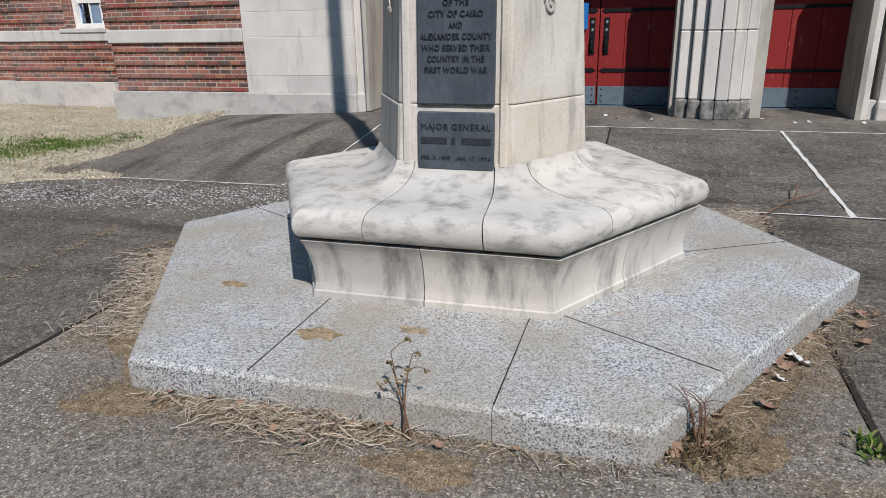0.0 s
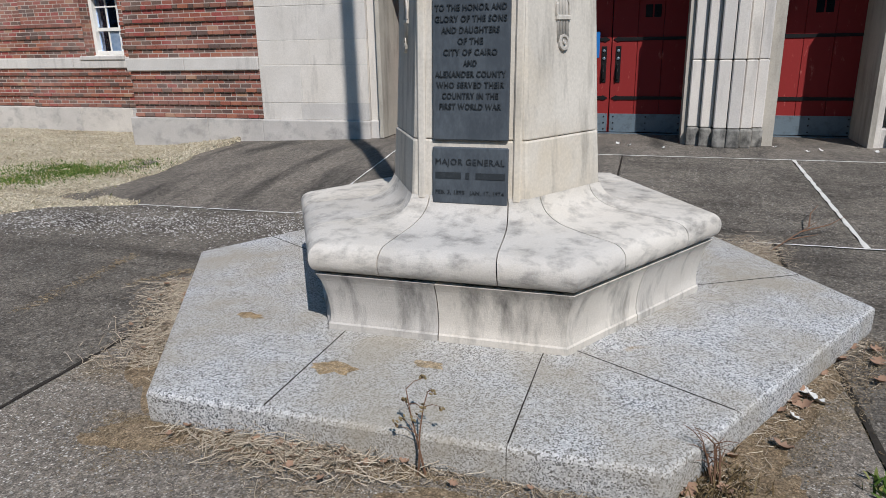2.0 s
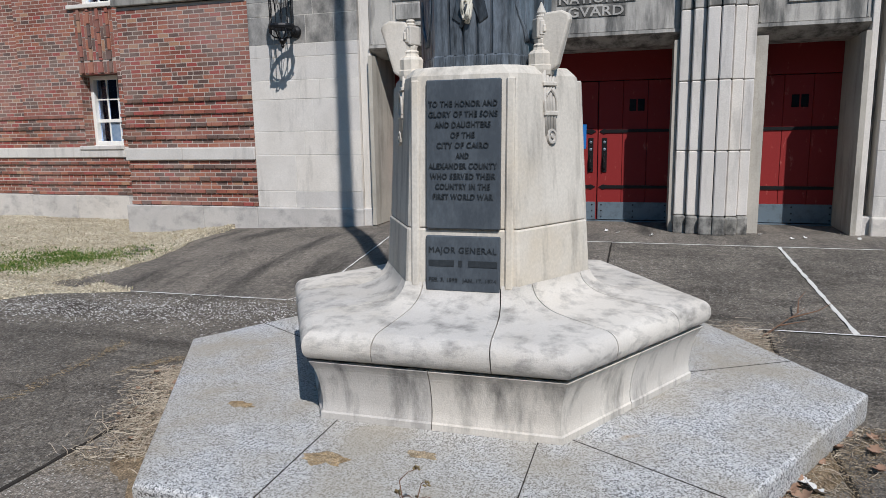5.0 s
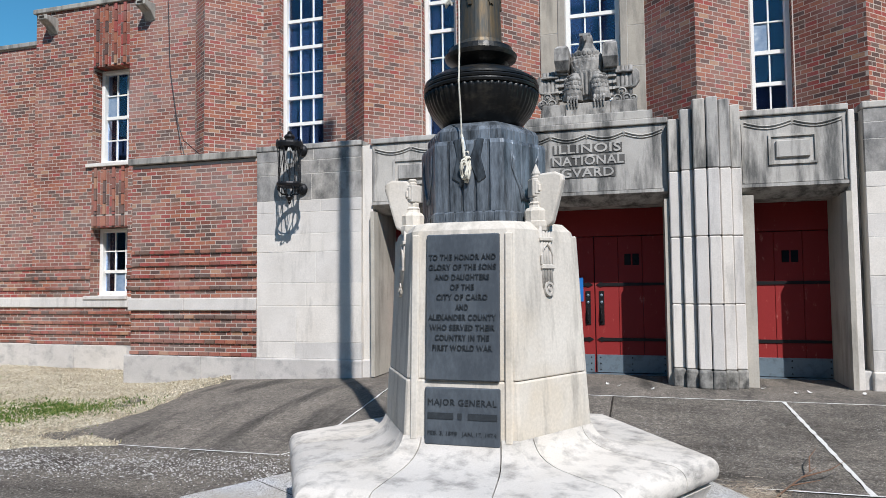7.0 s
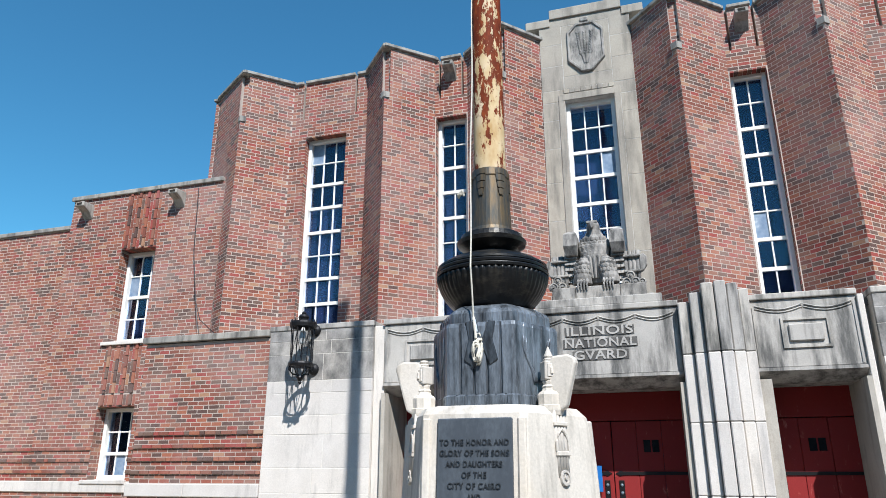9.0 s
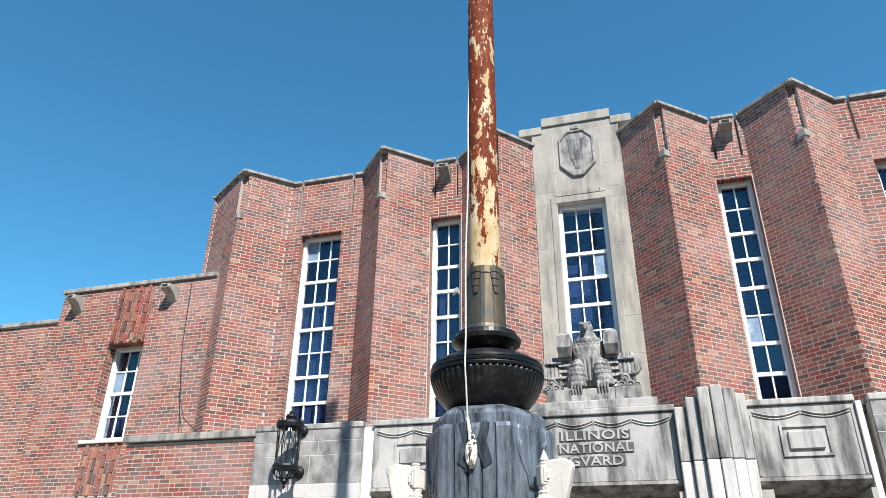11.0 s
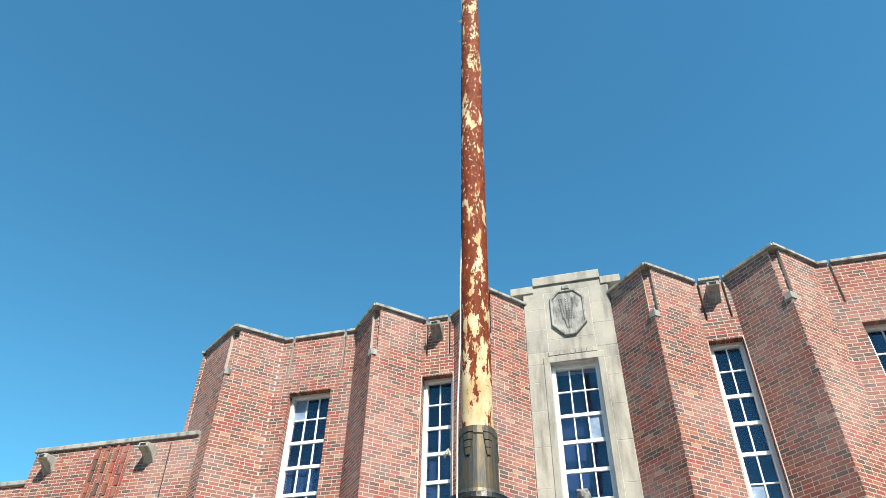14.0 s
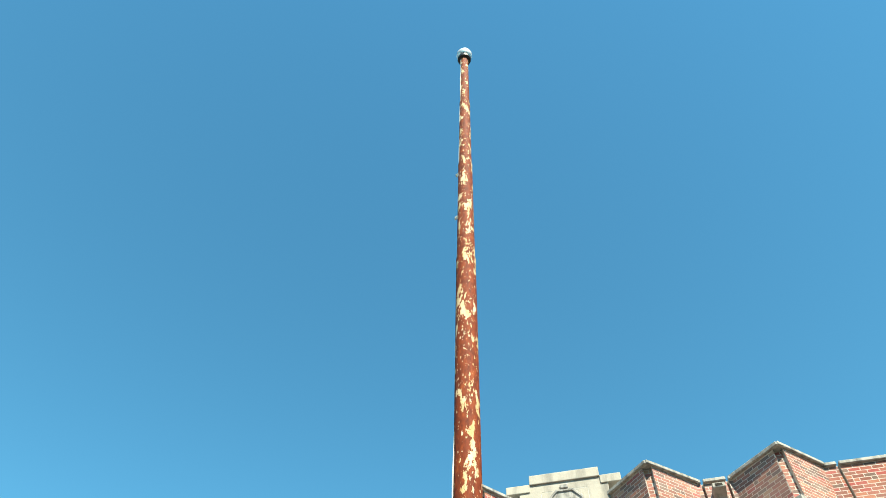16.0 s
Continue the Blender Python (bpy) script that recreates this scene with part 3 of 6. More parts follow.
def words(text, size, m, mat, parent, depth=0.012, spread=1.0, name="lettering", width=None, bold=0.0):
    """Raised letters as a mesh, in the built-in font."""
    cu = bpy.data.curves.new("words", "FONT")
    cu.body, cu.size, cu.extrude, cu.align_x, cu.align_y, cu.space_character = text, size, depth, "CENTER", "CENTER", spread
    cu.resolution_u, cu.offset = 3, size * bold
    tmp = new("words", cu)
    bpy.context.view_layer.update()
    me = bpy.data.meshes.new_from_object(tmp.evaluated_get(bpy.context.evaluated_depsgraph_get()))
    bpy.data.objects.remove(tmp)
    if width:
        got = max(v.co.x for v in me.vertices) - min(v.co.x for v in me.vertices)
        for v in me.vertices:
            v.co.x *= width / got
    me.transform(m)
    me.materials.clear()
    me.materials.append(mat)
    ob = new(name, me)
    ob.parent = parent
    return ob


# dark colour for the shade of the sunk ground between letters
LETTERSHADE = stone("painted shade round letters", (0.17, 0.165, 0.155), (0.13, 0.125, 0.118), (0.07, 0.07, 0.068))
INK = stone("carved letter stone", (0.50, 0.485, 0.455), (0.41, 0.40, 0.375), (0.24, 0.235, 0.225), 0.52, 0.76)
for line, z, w in (("ILLINOIS", 3.335, 0.86), ("NATIONAL", 3.175, 0.92), ("GVARD", 3.015, 0.68)):
    # a dark box paints the letters' shade; the panel is not cut
    part("letter_ground", cube(AXIS - w / 2 - 0.02, AXIS + w / 2 + 0.02, ypan - 0.007, ypan + 0.01, z - 0.062, z + 0.062), LETTERSHADE, centre, "dark ground painted as shade round the carved letters")
    words(line, 0.165, pose(AXIS, ypan - 0.004, z, 90), INK, centre, 0.012, 1.04, "carved_letter", w, 0.016)

# roof over the entrance
part("entrance_roof", cube(-5.6, mirror(-5.6), 9.3, 11.3, 3.5, 3.59), ROOF, front)


# ---- doors ----
def strap(parent, x0, x1, y, z, flip):
    bm = bmesh.new()
    tip, hub = (x1, x0) if not flip else (x0, x1)
    s = 1 if tip > hub else -1
    out = [(hub, -0.018), (hub + s * 0.12, -0.02), (tip - s * 0.09, -0.024), (tip - s * 0.06, -0.035), (tip - s * 0.03, -0.018), (tip, 0), (tip - s * 0.03, 0.018), (tip - s * 0.06, 0.035), (tip - s * 0.09, 0.024), (hub + s * 0.12, 0.02), (hub, 0.018)]
    loft(bm, [[(px, y, z + pz) for px, pz in out], [(px, y - 0.012, z + pz) for px, pz in out]])
    return part("strap_hinge", bm, IRON, parent, "black iron strap hinge")


def leaf(x0, x1, y, z0, z1, hinge_right, group):
    """A plank door leaf with straps, pull plate and kick plate."""
    ob = thing("door_leaf", "closed faded red plank door with black iron straps", "door", group=group)
    n = max(3, round((x1 - x0) / 0.3))
    for i in range(n):
        a, b = x0 + (x1 - x0) * i / n, x0 + (x1 - x0) * (i + 1) / n
        part("plank", cube(a + 0.002, b - 0.002, y, y + 0.05, z0 + 0.01, z1, 0.005), RED, ob)
    part("kick_plate", cube(x0 + 0.012, x1 - 0.012, y - 0.008, y, z0 + 0.012, z0 + 0.26, 0.002), STEEL, ob, "grey steel kick plate")
    for px in (x0 + 0.06, (x0 + x1) / 2, x1 - 0.06):
        for pz in (z0 + 0.05, z0 + 0.135, z0 + 0.22):
            bm = bmesh.new()
            bmesh.ops.create_icosphere(bm, subdivisions=1, radius=0.012, matrix=Matrix.Translation((px, y - 0.008, pz)))
            part("rivet", bm, IRON, ob)
    for z in (z0 + 0.475, z0 + 1.25):
        strap(ob, x0 + 0.02, x1 - 0.02, y, z, hinge_right)
    hx = x0 + 0.09 if hinge_right else x1 - 0.09
    plate = part("pull_plate", cube(hx - 0.035, hx + 0.035, y - 0.012, y, z0 + 0.68, z0 + 1.16, 0.004), IRON, ob, "black iron pull plate")
    bm = bmesh.new()
    tube(bm, [(hx, y - 0.01, z0 + 0.72), (hx, y - 0.05, z0 + 0.74), (hx, y - 0.06, z0 + 0.83), (hx, y - 0.05, z0 + 0.91), (hx, y - 0.01, z0 + 0.93)], 0.012, 6)
    part("pull_handle", bm, IRON, plate)
    for z in (z0 + 1.00, z0 + 1.10):
        bm = bmesh.new()
        loft(bm, [[(hx + r * math.cos(k * 0.785), y - q, z + r * math.sin(k * 0.785)) for k in range(8)] for r, q in ((0.022, 0.008), (0.02, 0.02), (0.008, 0.024))])
        part("lock_cylinder", bm, STEEL, plate)
    wx = (x0 + x1) / 2 + (0.02 if hinge_right else -0.02)
    for k in (-1, 1):
        part("spy_window", cube(wx + k * 0.055 - 0.045, wx + k * 0.055 + 0.045, y - 0.006, y + 0.004, z0 + 1.52, z0 + 1.68, 0.003), GLASS_DARK, ob, "small dark spy window")
    return ob


GLASS_DARK = paint("dark door glass", (0.01, 0.012, 0.015), (0.015, 0.016, 0.018), 0.08)
YD = 9.98
for x0, x1, tag in ((mirror(0.30), 0.30, "centre doorway"), (1.15, mirror(-3.77), "east doorway"), (-3.77, mirror(1.15), "west doorway")):
    mid = (x0 + x1) / 2 if tag != "centre doorway" else -0.71
    a, b = x0 + 0.02, x1 - 0.02
    if tag == "centre doorway":
        leaf(a, mid - 0.004, YD, 0.29, 2.22, False, "door leaves")
        leaf(mid + 0.004, b, YD, 0.29, 2.22, True, "door leaves")
    elif tag == "east doorway":
        leaf(1.29, b, YD, 0.29, 2.22, True, "door leaves")
    else:
        leaf(a, mirror(1.29), YD, 0.29, 2.22, False, "door leaves")
    soften(tagged(part("transom_panel", cube(a, b, YD - 0.02, YD + 0.06, 2.23, 2.62), RED), "red wooden panel above a plank door", "panel"), 0.01)
    tagged(part("sill", cube(a, b, YD - 0.06, YD + 0.1, 0.27, 0.292), STEEL), "worn metal door sill", "sill", kind="structure")
    # added dark backing, so gaps round the leaves look unlit
    tagged(part("wall_behind_doors", cube(a - 0.1, b + 0.1, YD + 0.07, YD + 0.2, 0.2, 3.5), DIMBACK), "dark wall added to close the doorway", "wall", kind="structure")
for a, b in ((mirror(0.30), mirror(0.30) + 0.06), (0.24, 0.30), (1.15, 1.285), (mirror(-3.77) - 0.06, mirror(-3.77)), (-3.77, -3.71), (mirror(1.285), mirror(1.15))):
    tagged(part("door_reveal", cube(a + 0.001, b - 0.001, 9.06, YD - 0.01, 0.27, 2.62), REVEAL), "pale stone reveal beside a door", "reveal", kind="structure")
sign = thing("blue_sign", "small blue sign fixed beside the doors", "sign", (-0.965, 9.93, 1.47))
part("plate", cube(-0.10, 0.10, -0.006, 0.006, -0.17, 0.17, 0.004), BLUE, sign)


# ---- windows ----
def window(x0, x1, z0, z1, y, cols, rows, heavy, name="window"):
    """A white sash window: rows of panes from the top down, heavy bars after the rows listed."""
    ob = thing(name, "tall white-framed window with small dark panes", "window", kind="structure")
    fr, mu, hv = 0.07, 0.022, 0.06
    for a, b, c, d in ((x0, x0 + fr, z0, z1), (x1 - fr, x1, z0, z1), (x0 + fr, x1 - fr, z1 - fr, z1), (x0 + fr, x1 - fr, z0, z0 + fr)):
        part("window_frame", cube(a, b, y - 0.075, y + 0.06, c, d, 0.006), WHITE, ob)
    part("window_sill", cube(x0 - 0.03, x1 + 0.03, y - 0.11, y + 0.06, z0 - 0.05, z0 - 0.001, 0.008), WHITE, ob)
    n = len(rows)
    total = sum(rows)
    room = z1 - z0 - 2 * fr - hv * len(heavy) - mu * (n - 1 - len(heavy))
    z = z1 - fr
    wide = (x1 - x0 - 2 * fr - mu * (cols - 1)) / cols
    rng = random.Random(int(abs(x0 * 100)) + int(z0 * 10))
    for i, h in enumerate(rows):
        ph = room * h / total
        for k in range(cols):
            a = x0 + fr + k * (wide + mu)
            g = 0.004
            bm = cube(a - g, a + wide + g, -0.002, 0.002, z - ph - g, z + g)
            pane = part("pane", bm, HAZE if rng.random() < 0.045 else GLASS, ob)
            for v in pane.data.vertices:
                v.co.y += y + 0.022 + (v.co.z - z) * rng.uniform(-0.002, 0.002)
            pane.visible_shadow = False
            if k:
                part("muntin", cube(a - mu, a, y + 0.002, y + 0.04, z - ph, z), WHITE, ob)
        z -= ph
        if i < n - 1:
            t = hv if i in heavy else mu
            q = 0.012 if i in heavy else 0
            part("glazing_bar", cube(x0 + fr, x1 - fr, y + 0.001 - q, y + 0.041, z - t, z), WHITE, ob)
            z -= t
    # dark sheet whose colour gives the unlit, sky-blue look of the panes
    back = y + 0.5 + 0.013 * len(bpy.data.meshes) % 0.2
    part("pane_backing", cube(x0 - 0.9, x1 + 0.9, back, back + 0.004, z0 - 0.3, z1 + 0.6), DIMBACK, ob)
    return ob


# ---- the hall above: brick piers in chevrons, windows in the bays ----
hall = thing("hall_wall", "red brick hall wall with folded piers", "wall", kind="structure")
TOP, BASE, VAL, RID = 9.20, 3.5, 11.0, 10.26
PITCH = 0.0668
NOTCH = 8.15
folds = [(-8.5, -7.42, -6.69), (-5.04, -4.37, -3.62), (-2.98, -2.17, -1.55), (0.06, 0.76, 1.57), (2.18, 2.92, 3.67), (5.27, 6.0, 7.1)]
laid = []
for k, (a, r, b) in enumerate(folds):
    bm = bmesh.new()
    prism(bm, [(a, VAL), (r, RID), (b, VAL), (b, VAL + 0.4), (a, VAL + 0.4)], BASE, NOTCH)
    fl, fr = Face(a, VAL, r, RID), Face(r, RID, b, VAL)
    nl, nr = fl.at(fl.length - 0.11, 0, 0), fr.at(0.11, 0, 0)
    prism(bm, [(a, VAL), nl[:2], (nl[0] + 0.02, nl[1] + 0.07), (nr[0] - 0.02, nr[1] + 0.07), nr[:2], (b, VAL), (b, VAL + 0.4), (a, VAL + 0.4)], NOTCH, TOP)
    part("pier_core", bm, MORTAR, hall)
    for s, (p, q) in enumerate((((a, VAL), (r, RID)), ((r, RID), (b, VAL)))):
        f = Face(*p, *q)
        laid.append((f, courses(f, BASE + 0.2, NOTCH, pitch=PITCH, seed=40 + 2 * k + s)))
        ru = f.length - 0.11
        f2 = Face(*p, *q)
        cut = [(ru, 9, 0, 20)] if s == 0 else [(-1, 0.11, 0, 20)]
        laid.append((f2, courses(f2, BASE + 0.2 + PITCH * int((NOTCH + 0.01 - BASE - 0.2) / PITCH), TOP, cut, PITCH, 60 + 2 * k + s)))
    slot = Face(nl[0] + 0.02, nl[1] + 0.07, nr[0] - 0.02, nr[1] + 0.07)
    laid.append((slot, courses(slot, NOTCH + 0.1, TOP, (), PITCH, 70 + k)))
    bm = bmesh.new()
    prism(bm, [(r - 0.09, RID + 0.05), (r, RID - 0.025), (r + 0.09, RID + 0.05), (r + 0.05, RID + 0.12), (r - 0.05, RID + 0.12)], NOTCH - 0.02, NOTCH + 0.10)
    part("stop_stone", bm, COPING, hall, "small grey stone at the foot of the corner slot")
    for p, q in (((a - 0.02, VAL), (r, RID)), ((r, RID), (b + 0.02, VAL))):
        f = Face(*p, *q)
        bm = bmesh.new()
        e0, e1 = (0, 0.02) if p[0] < r - 0.01 else (-0.02, 0)
        loft(bm, [[f.at(e0, 0.05, z), f.at(f.length + e1, 0.05, z), f.at(f.length + e1, -0.3, z), f.at(e0, -0.3, z)] for z in (TOP + 0.003 * (p[0] > r - 0.01), TOP + 0.07 + 0.003 * (p[0] > r - 0.01))])
        soften(part("coping_stone", bm, COPING, hall), 0.01, 1)
ROWS8, HEAVY8 = [1, 1, 1, 1.05, 1, 1, 1, 1], (1, 2, 3, 5, 6)
bays = [(-6.69, -5.04, -6.36, -5.47, 3), (-3.62, -2.98, -3.60, -3.0, 2), (1.57, 2.18, 1.59, 2.16, 2), (3.67, 5.27, 4.02, 4.92, 3)]
YW = VAL + 0.22
for k, (a, b, w0, w1, cols) in enumerate(bays):
    f = Face(a, VAL, b, VAL)
    hole = [(w0 - a, w1 - a, 3.95, 7.95)]
    starts = (0.22, b - a - 0.27) if cols == 3 else (0.07, b - a - 0.115)
    slots = [(q, q + 0.045, 8.35, TOP) for q in starts]
    bm = bmesh.new()
    backing(bm, f, BASE, TOP, hole + slots, 0.4)
    part("bay_core", bm, MORTAR, hall)
    for q in starts:
        part("slot_back", cube(a + q - 0.01, a + q + 0.055, VAL + 0.11, VAL + 0.2, 8.3, TOP), BRICK_ONE, hall)
    laid.append((f, courses(f, BASE + 0.2, TOP, hole + slots, PITCH, 80 + k)))
    for p, q in (((w0, VAL), (w0, YW - 0.076)), ((w1, YW - 0.076), (w1, VAL))):
        r = Face(*p, *q)
        laid.append((r, courses(r, BASE + 0.2, 7.95, (), PITCH, 90 + k)))
    for p, q in ((a, a + starts[0]), (a + starts[0] + 0.045, a + starts[1]), (a + starts[1] + 0.045, b)):
        soften(part("coping_stone", cube(p, q, VAL - 0.05, VAL + 0.35, TOP - 0.012, TOP + 0.055), COPING, hall), 0.01, 1)
    part("coping_bed", cube(a + 0.01, b - 0.01, VAL + 0.1, VAL + 0.33, TOP - 0.02, TOP + 0.045), COPING, hall)
    window(w0, w1, 4.02, 7.95, YW, cols, ROWS8, HEAVY8, "window_%d" % (k + 1))
corner = Face(-8.61, VAL + 0.02, -8.5, VAL + 0.02)
part("return_core", cube(-8.61, -8.5, VAL + 0.02, VAL + 0.5, BASE, TOP - 0.03), MORTAR, hall)
laid.append((corner, courses(corner, BASE + 0.2, TOP - 0.03, (), PITCH, 99)))
soften(part("coping_stone", cube(-8.65, -8.49, VAL - 0.03, VAL + 0.5, TOP - 0.03, TOP + 0.035), COPING, hall), 0.01, 1)
bricks = lay(laid, hall)


def head(x0, x1, y0, y1, z, parent):
    """Bricks on edge along the underside of an opening."""
    n = round((x1 - x0) / 0.07)
    for i in range(n):
        a, b = x0 + (x1 - x0) * i / n, x0 + (x1 - x0) * (i + 1) / n
        part("brick", cube(a + 0.004, b - 0.004, y0, y1, z - 0.012, z + 0.02), BRICK_ONE, parent)


for a, b, w0, w1, cols in bays:
    head(w0 + 0.002, w1 - 0.002, VAL - 0.001, YW - 0.077, 7.95, hall)


def scupper(x, y, z, group):
    """A stone spout that juts from a parapet."""
    ob = thing("roof_spout", "weathered grey stone roof spout jutting from brick", "spout", (x, y, z), group)
    bm = bmesh.new()
    loft(bm, [[(-0.09, 0, -0.14), (0.09, 0, -0.14), (0.09, 0, 0.11), (-0.09, 0, 0.11)], [(-0.085, -0.1, -0.03), (0.085, -0.1, -0.03), (0.085, -0.1, 0.11), (-0.085, -0.1, 0.11)], [(-0.085, -0.24, 0.03), (0.085, -0.24, 0.03), (0.085, -0.24, 0.10), (-0.085, -0.24, 0.10)]])
    bmesh.ops.scale(bm, vec=(1.25, 1.2, 1.25), verts=bm.verts)
    soften(part("spout_stone", bm, COPING, ob), 0.01, 1)
    part("channel", cube(-0.06, 0.06, -0.293, -0.25, 0.06, 0.105), GAP, ob)
    return ob


for x in (-3.30, 1.88):
    scupper(x, VAL, 8.86, "hall roof spouts")

# ---- the stone centre of the hall ----
TOWER = stone("tan-grey limestone", (0.44, 0.405, 0.345), (0.35, 0.325, 0.28), (0.19, 0.18, 0.16), 0.48, 0.75)
tower = thing("stone_tower", "pale limestone centre bay rising above the brick", "tower", kind="structure")
T0, T1, YT = -1.56, 0.07, 10.96
W0, W1, WT = -1.16, -0.31, 7.86
f = Face(T0, YT - 0.003, T1, YT - 0.003)
bm = bmesh.new()
backing(bm, f, BASE, 9.6, [(W0 - T0, W1 - T0, 3.9, WT)], 0.5)
part("core", bm, POINTING, tower)
ashlar([8.35, 9.42], Face(-1.16, YT, -0.30, YT), tower, TOWER, 11, widths=(0.9, 1.2))
ashlar([7.86, 8.10], Face(T0, YT, T1, YT), tower, TOWER, 12, widths=(0.5, 0.9))
LEVELS = [3.6, 4.25, 4.95, 5.6, 6.3, 6.95, 7.5, 7.86]
ashlar(LEVELS, Face(T0, YT, W0 - 0.12, YT), tower, TOWER, 5, widths=(0.9, 1.0))
ashlar(LEVELS, Face(W1 + 0.12, YT, T1, YT), tower, TOWER, 6, widths=(0.9, 1.0))
for a, b in ((W0 - 0.12, W0), (W1, W1 + 0.12)):
    soften(part("window_surround", cube(a + 0.003, b - 0.003, YT - 0.02, YT + 0.1, 3.6, WT + 0.1), TOWER, tower), 0.01, 1)
soften(part("window_head", cube(W0 - 0.12, W1 + 0.12, YT - 0.022, YT + 0.1, WT + 0.004, WT + 0.14), TOWER, tower), 0.01, 1)
for k in range(9):
    xx = W0 - 0.02 + (W1 - W0 + 0.04) * (k + 0.5) / 9
    part("dentil", cube(xx - 0.043, xx + 0.043, YT - 0.022, YT - 0.002, WT + 0.15, WT + 0.235, 0.004), TOWER, tower)
ashlar([8.10, 8.6, 9.05, 9.45], Face(T0, YT, -1.16, YT), tower, TOWER, 7, widths=(0.5, 0.9))
ashlar([8.10, 8.6, 9.05, 9.45], Face(-0.30, YT, T1, YT), tower, TOWER, 8, widths=(0.5, 0.9))
ashlar([8.10, 8.35], Face(-1.16, YT, -0.30, YT), tower, TOWER, 9, widths=(0.9, 1.2))
ashlar([9.42, 9.60], Face(-1.40, YT, -0.06, YT), tower, TOWER, 10, widths=(0.5, 0.9))
soften(part("top_course", cube(-1.36, -0.06, YT - 0.04, YT + 0.5, 9.60, 9.80), TOWER, tower), 0.012)
soften(part("shoulder", cube(T0 - 0.25, -1.36, YT - 0.03, YT + 0.5, 9.45, 9.62), TOWER, tower), 0.012)
soften(part("shoulder", cube(-0.06, T1 + 0.25, YT - 0.03, YT + 0.5, 9.45, 9.62), TOWER, tower), 0.012)
window(W0, W1, 4.0, WT, YT + 0.18, 3, [1, 1, 1, 1.05, 1, 1, 1, 1], (1, 2, 3, 5, 6), "window_5")
# the shield in its eight-sided field
shield = thing("shield_relief", "eight-sided grey stone shield carved with wheat", "relief", (-0.73, YT - 0.012, 8.92))
oct_ = [(-0.33, -0.28), (-0.1, -0.53), (0.1, -0.53), (0.33, -0.28), (0.33, 0.32), (0.16, 0.50), (-0.16, 0.50), (-0.33, 0.32)]
bm = bmesh.new()
loft(bm, [[(x, 0.02, z) for x, z in oct_], [(x, -0.02, z) for x, z in oct_], [(x * 0.96, -0.04, z * 0.97) for x, z in oct_], [(x * 0.88, -0.04, z * 0.91) for x, z in oct_], [(x * 0.84, -0.015, z * 0.88) for x, z in oct_]])
part("field", bm, CARVED, shield)
for s in (-1, 0, 1):
    bm = bmesh.new()
    tube(bm, [(s * 0.03, -0.02, -0.36), (s * 0.10, -0.022, -0.05), (s * 0.13, -0.02, 0.3)], 0.012, 5)
    for q in range(9):
        z = -0.15 + q * 0.055
        for d in (-1, 1):
            cx = s * (0.08 + 0.05 * (z + 0.15) / 0.5) + d * 0.022
            bmesh.ops.create_icosphere(bm, subdivisions=1, radius=1, matrix=Matrix.Translation((cx, -0.022, z)) @ Matrix.Rotation(d * 0.5, 4, "Y") @ Matrix.Diagonal((0.014, 0.012, 0.036, 1)))
    part("wheat_ear", bm, CARVED, shield)
part("stone_boss", cube(-0.07, 0.07, -0.03, 0.02, 0.52, 0.60, 0.01), CARVED, shield)


# ---- the brick wing and the low brick wall ----
def banded(row, z):
    """Every third course of the lower wall juts forward."""
    return 0.028 if (z < 2.05 and row % 3 == 1) else 0.0


YG = 10.5
LP = 0.0632
low = thing("wall_low", "low red brick wall with jutting courses and stone coping", "wall", kind="structure")
f = Face(-7.93, D + 0.01, -5.645, D + 0.01)
part("core", cube(-7.93, -5.645, D + 0.01, 10.6, 0.1, 3.52), MORTAR, low)
lower = courses(f, 0.505, 1.20, (), LP, 101, lambda r, z: 0.026 if r % 3 == 0 else 0)
upper = courses(f, 1.395, 3.53, (), LP, 102, lambda r, z: 0.026 if r % 3 == 2 and z < 2.1 else 0)
side = Face(-7.93, 10.5, -7.93, D + 0.01)
lay([(f, lower + upper), (side, courses(side, 0.505, 1.2, (), LP, 103)), (side, courses(side, 1.395, 3.53, (), LP, 104))], low)
soften(part("base_stone", cube(-8.02, -6.6, D - 0.045, 10.5, 0.0, 0.50), PLINTH, low), 0.012)
soften(part("base_stone", cube(-6.597, -5.645, D - 0.045, 10.5, 0.0, 0.50), PLINTH, low), 0.012)
for a, b in ((-7.97, -6.92), (-6.915, -5.645)):
    soften(part("band_stone", cube(a, b, D - 0.03, D + 0.2, 1.205, 1.39), LIMESTONE, low), 0.012)
for a, b in ((-7.98, -7.25), (-7.246, -6.45), (-6.446, -5.642)):
    soften(part("coping_stone", cube(a, b, D - 0.05, 10.5, 3.535, 3.64), COPING, low), 0.012)
# the brick return at the wall's free end steps back
bm = bmesh.new()
prism(bm, [(-8.0, D + 0.12), (-7.925, D + 0.12), (-7.925, 10.5), (-8.0, 10.5)], 0.5, 3.53)
part("return_core", bm, MORTAR, low)

wing = thing("wall_wing", "long red brick wing wall with stone base", "wall", kind="structure")
WX0, WX1 = -11.48, -7.79
u0 = lambda x: x - WX0
f = Face(WX0, YG, WX1, YG)
A0, A1 = -10.08, -9.24
up, dn = (u0(A0), u0(A1), 3.93, 5.80), (u0(A0), u0(A1), 1.42, 2.72)
bm = bmesh.new()
backing(bm, f, 0.1, 7.0, [up, dn], 0.5)
part("core", bm, MORTAR, wing)
panels = [(u0(A0), u0(A1), 5.80, 7.0), (u0(A0), u0(A1), 2.72, 3.93)]
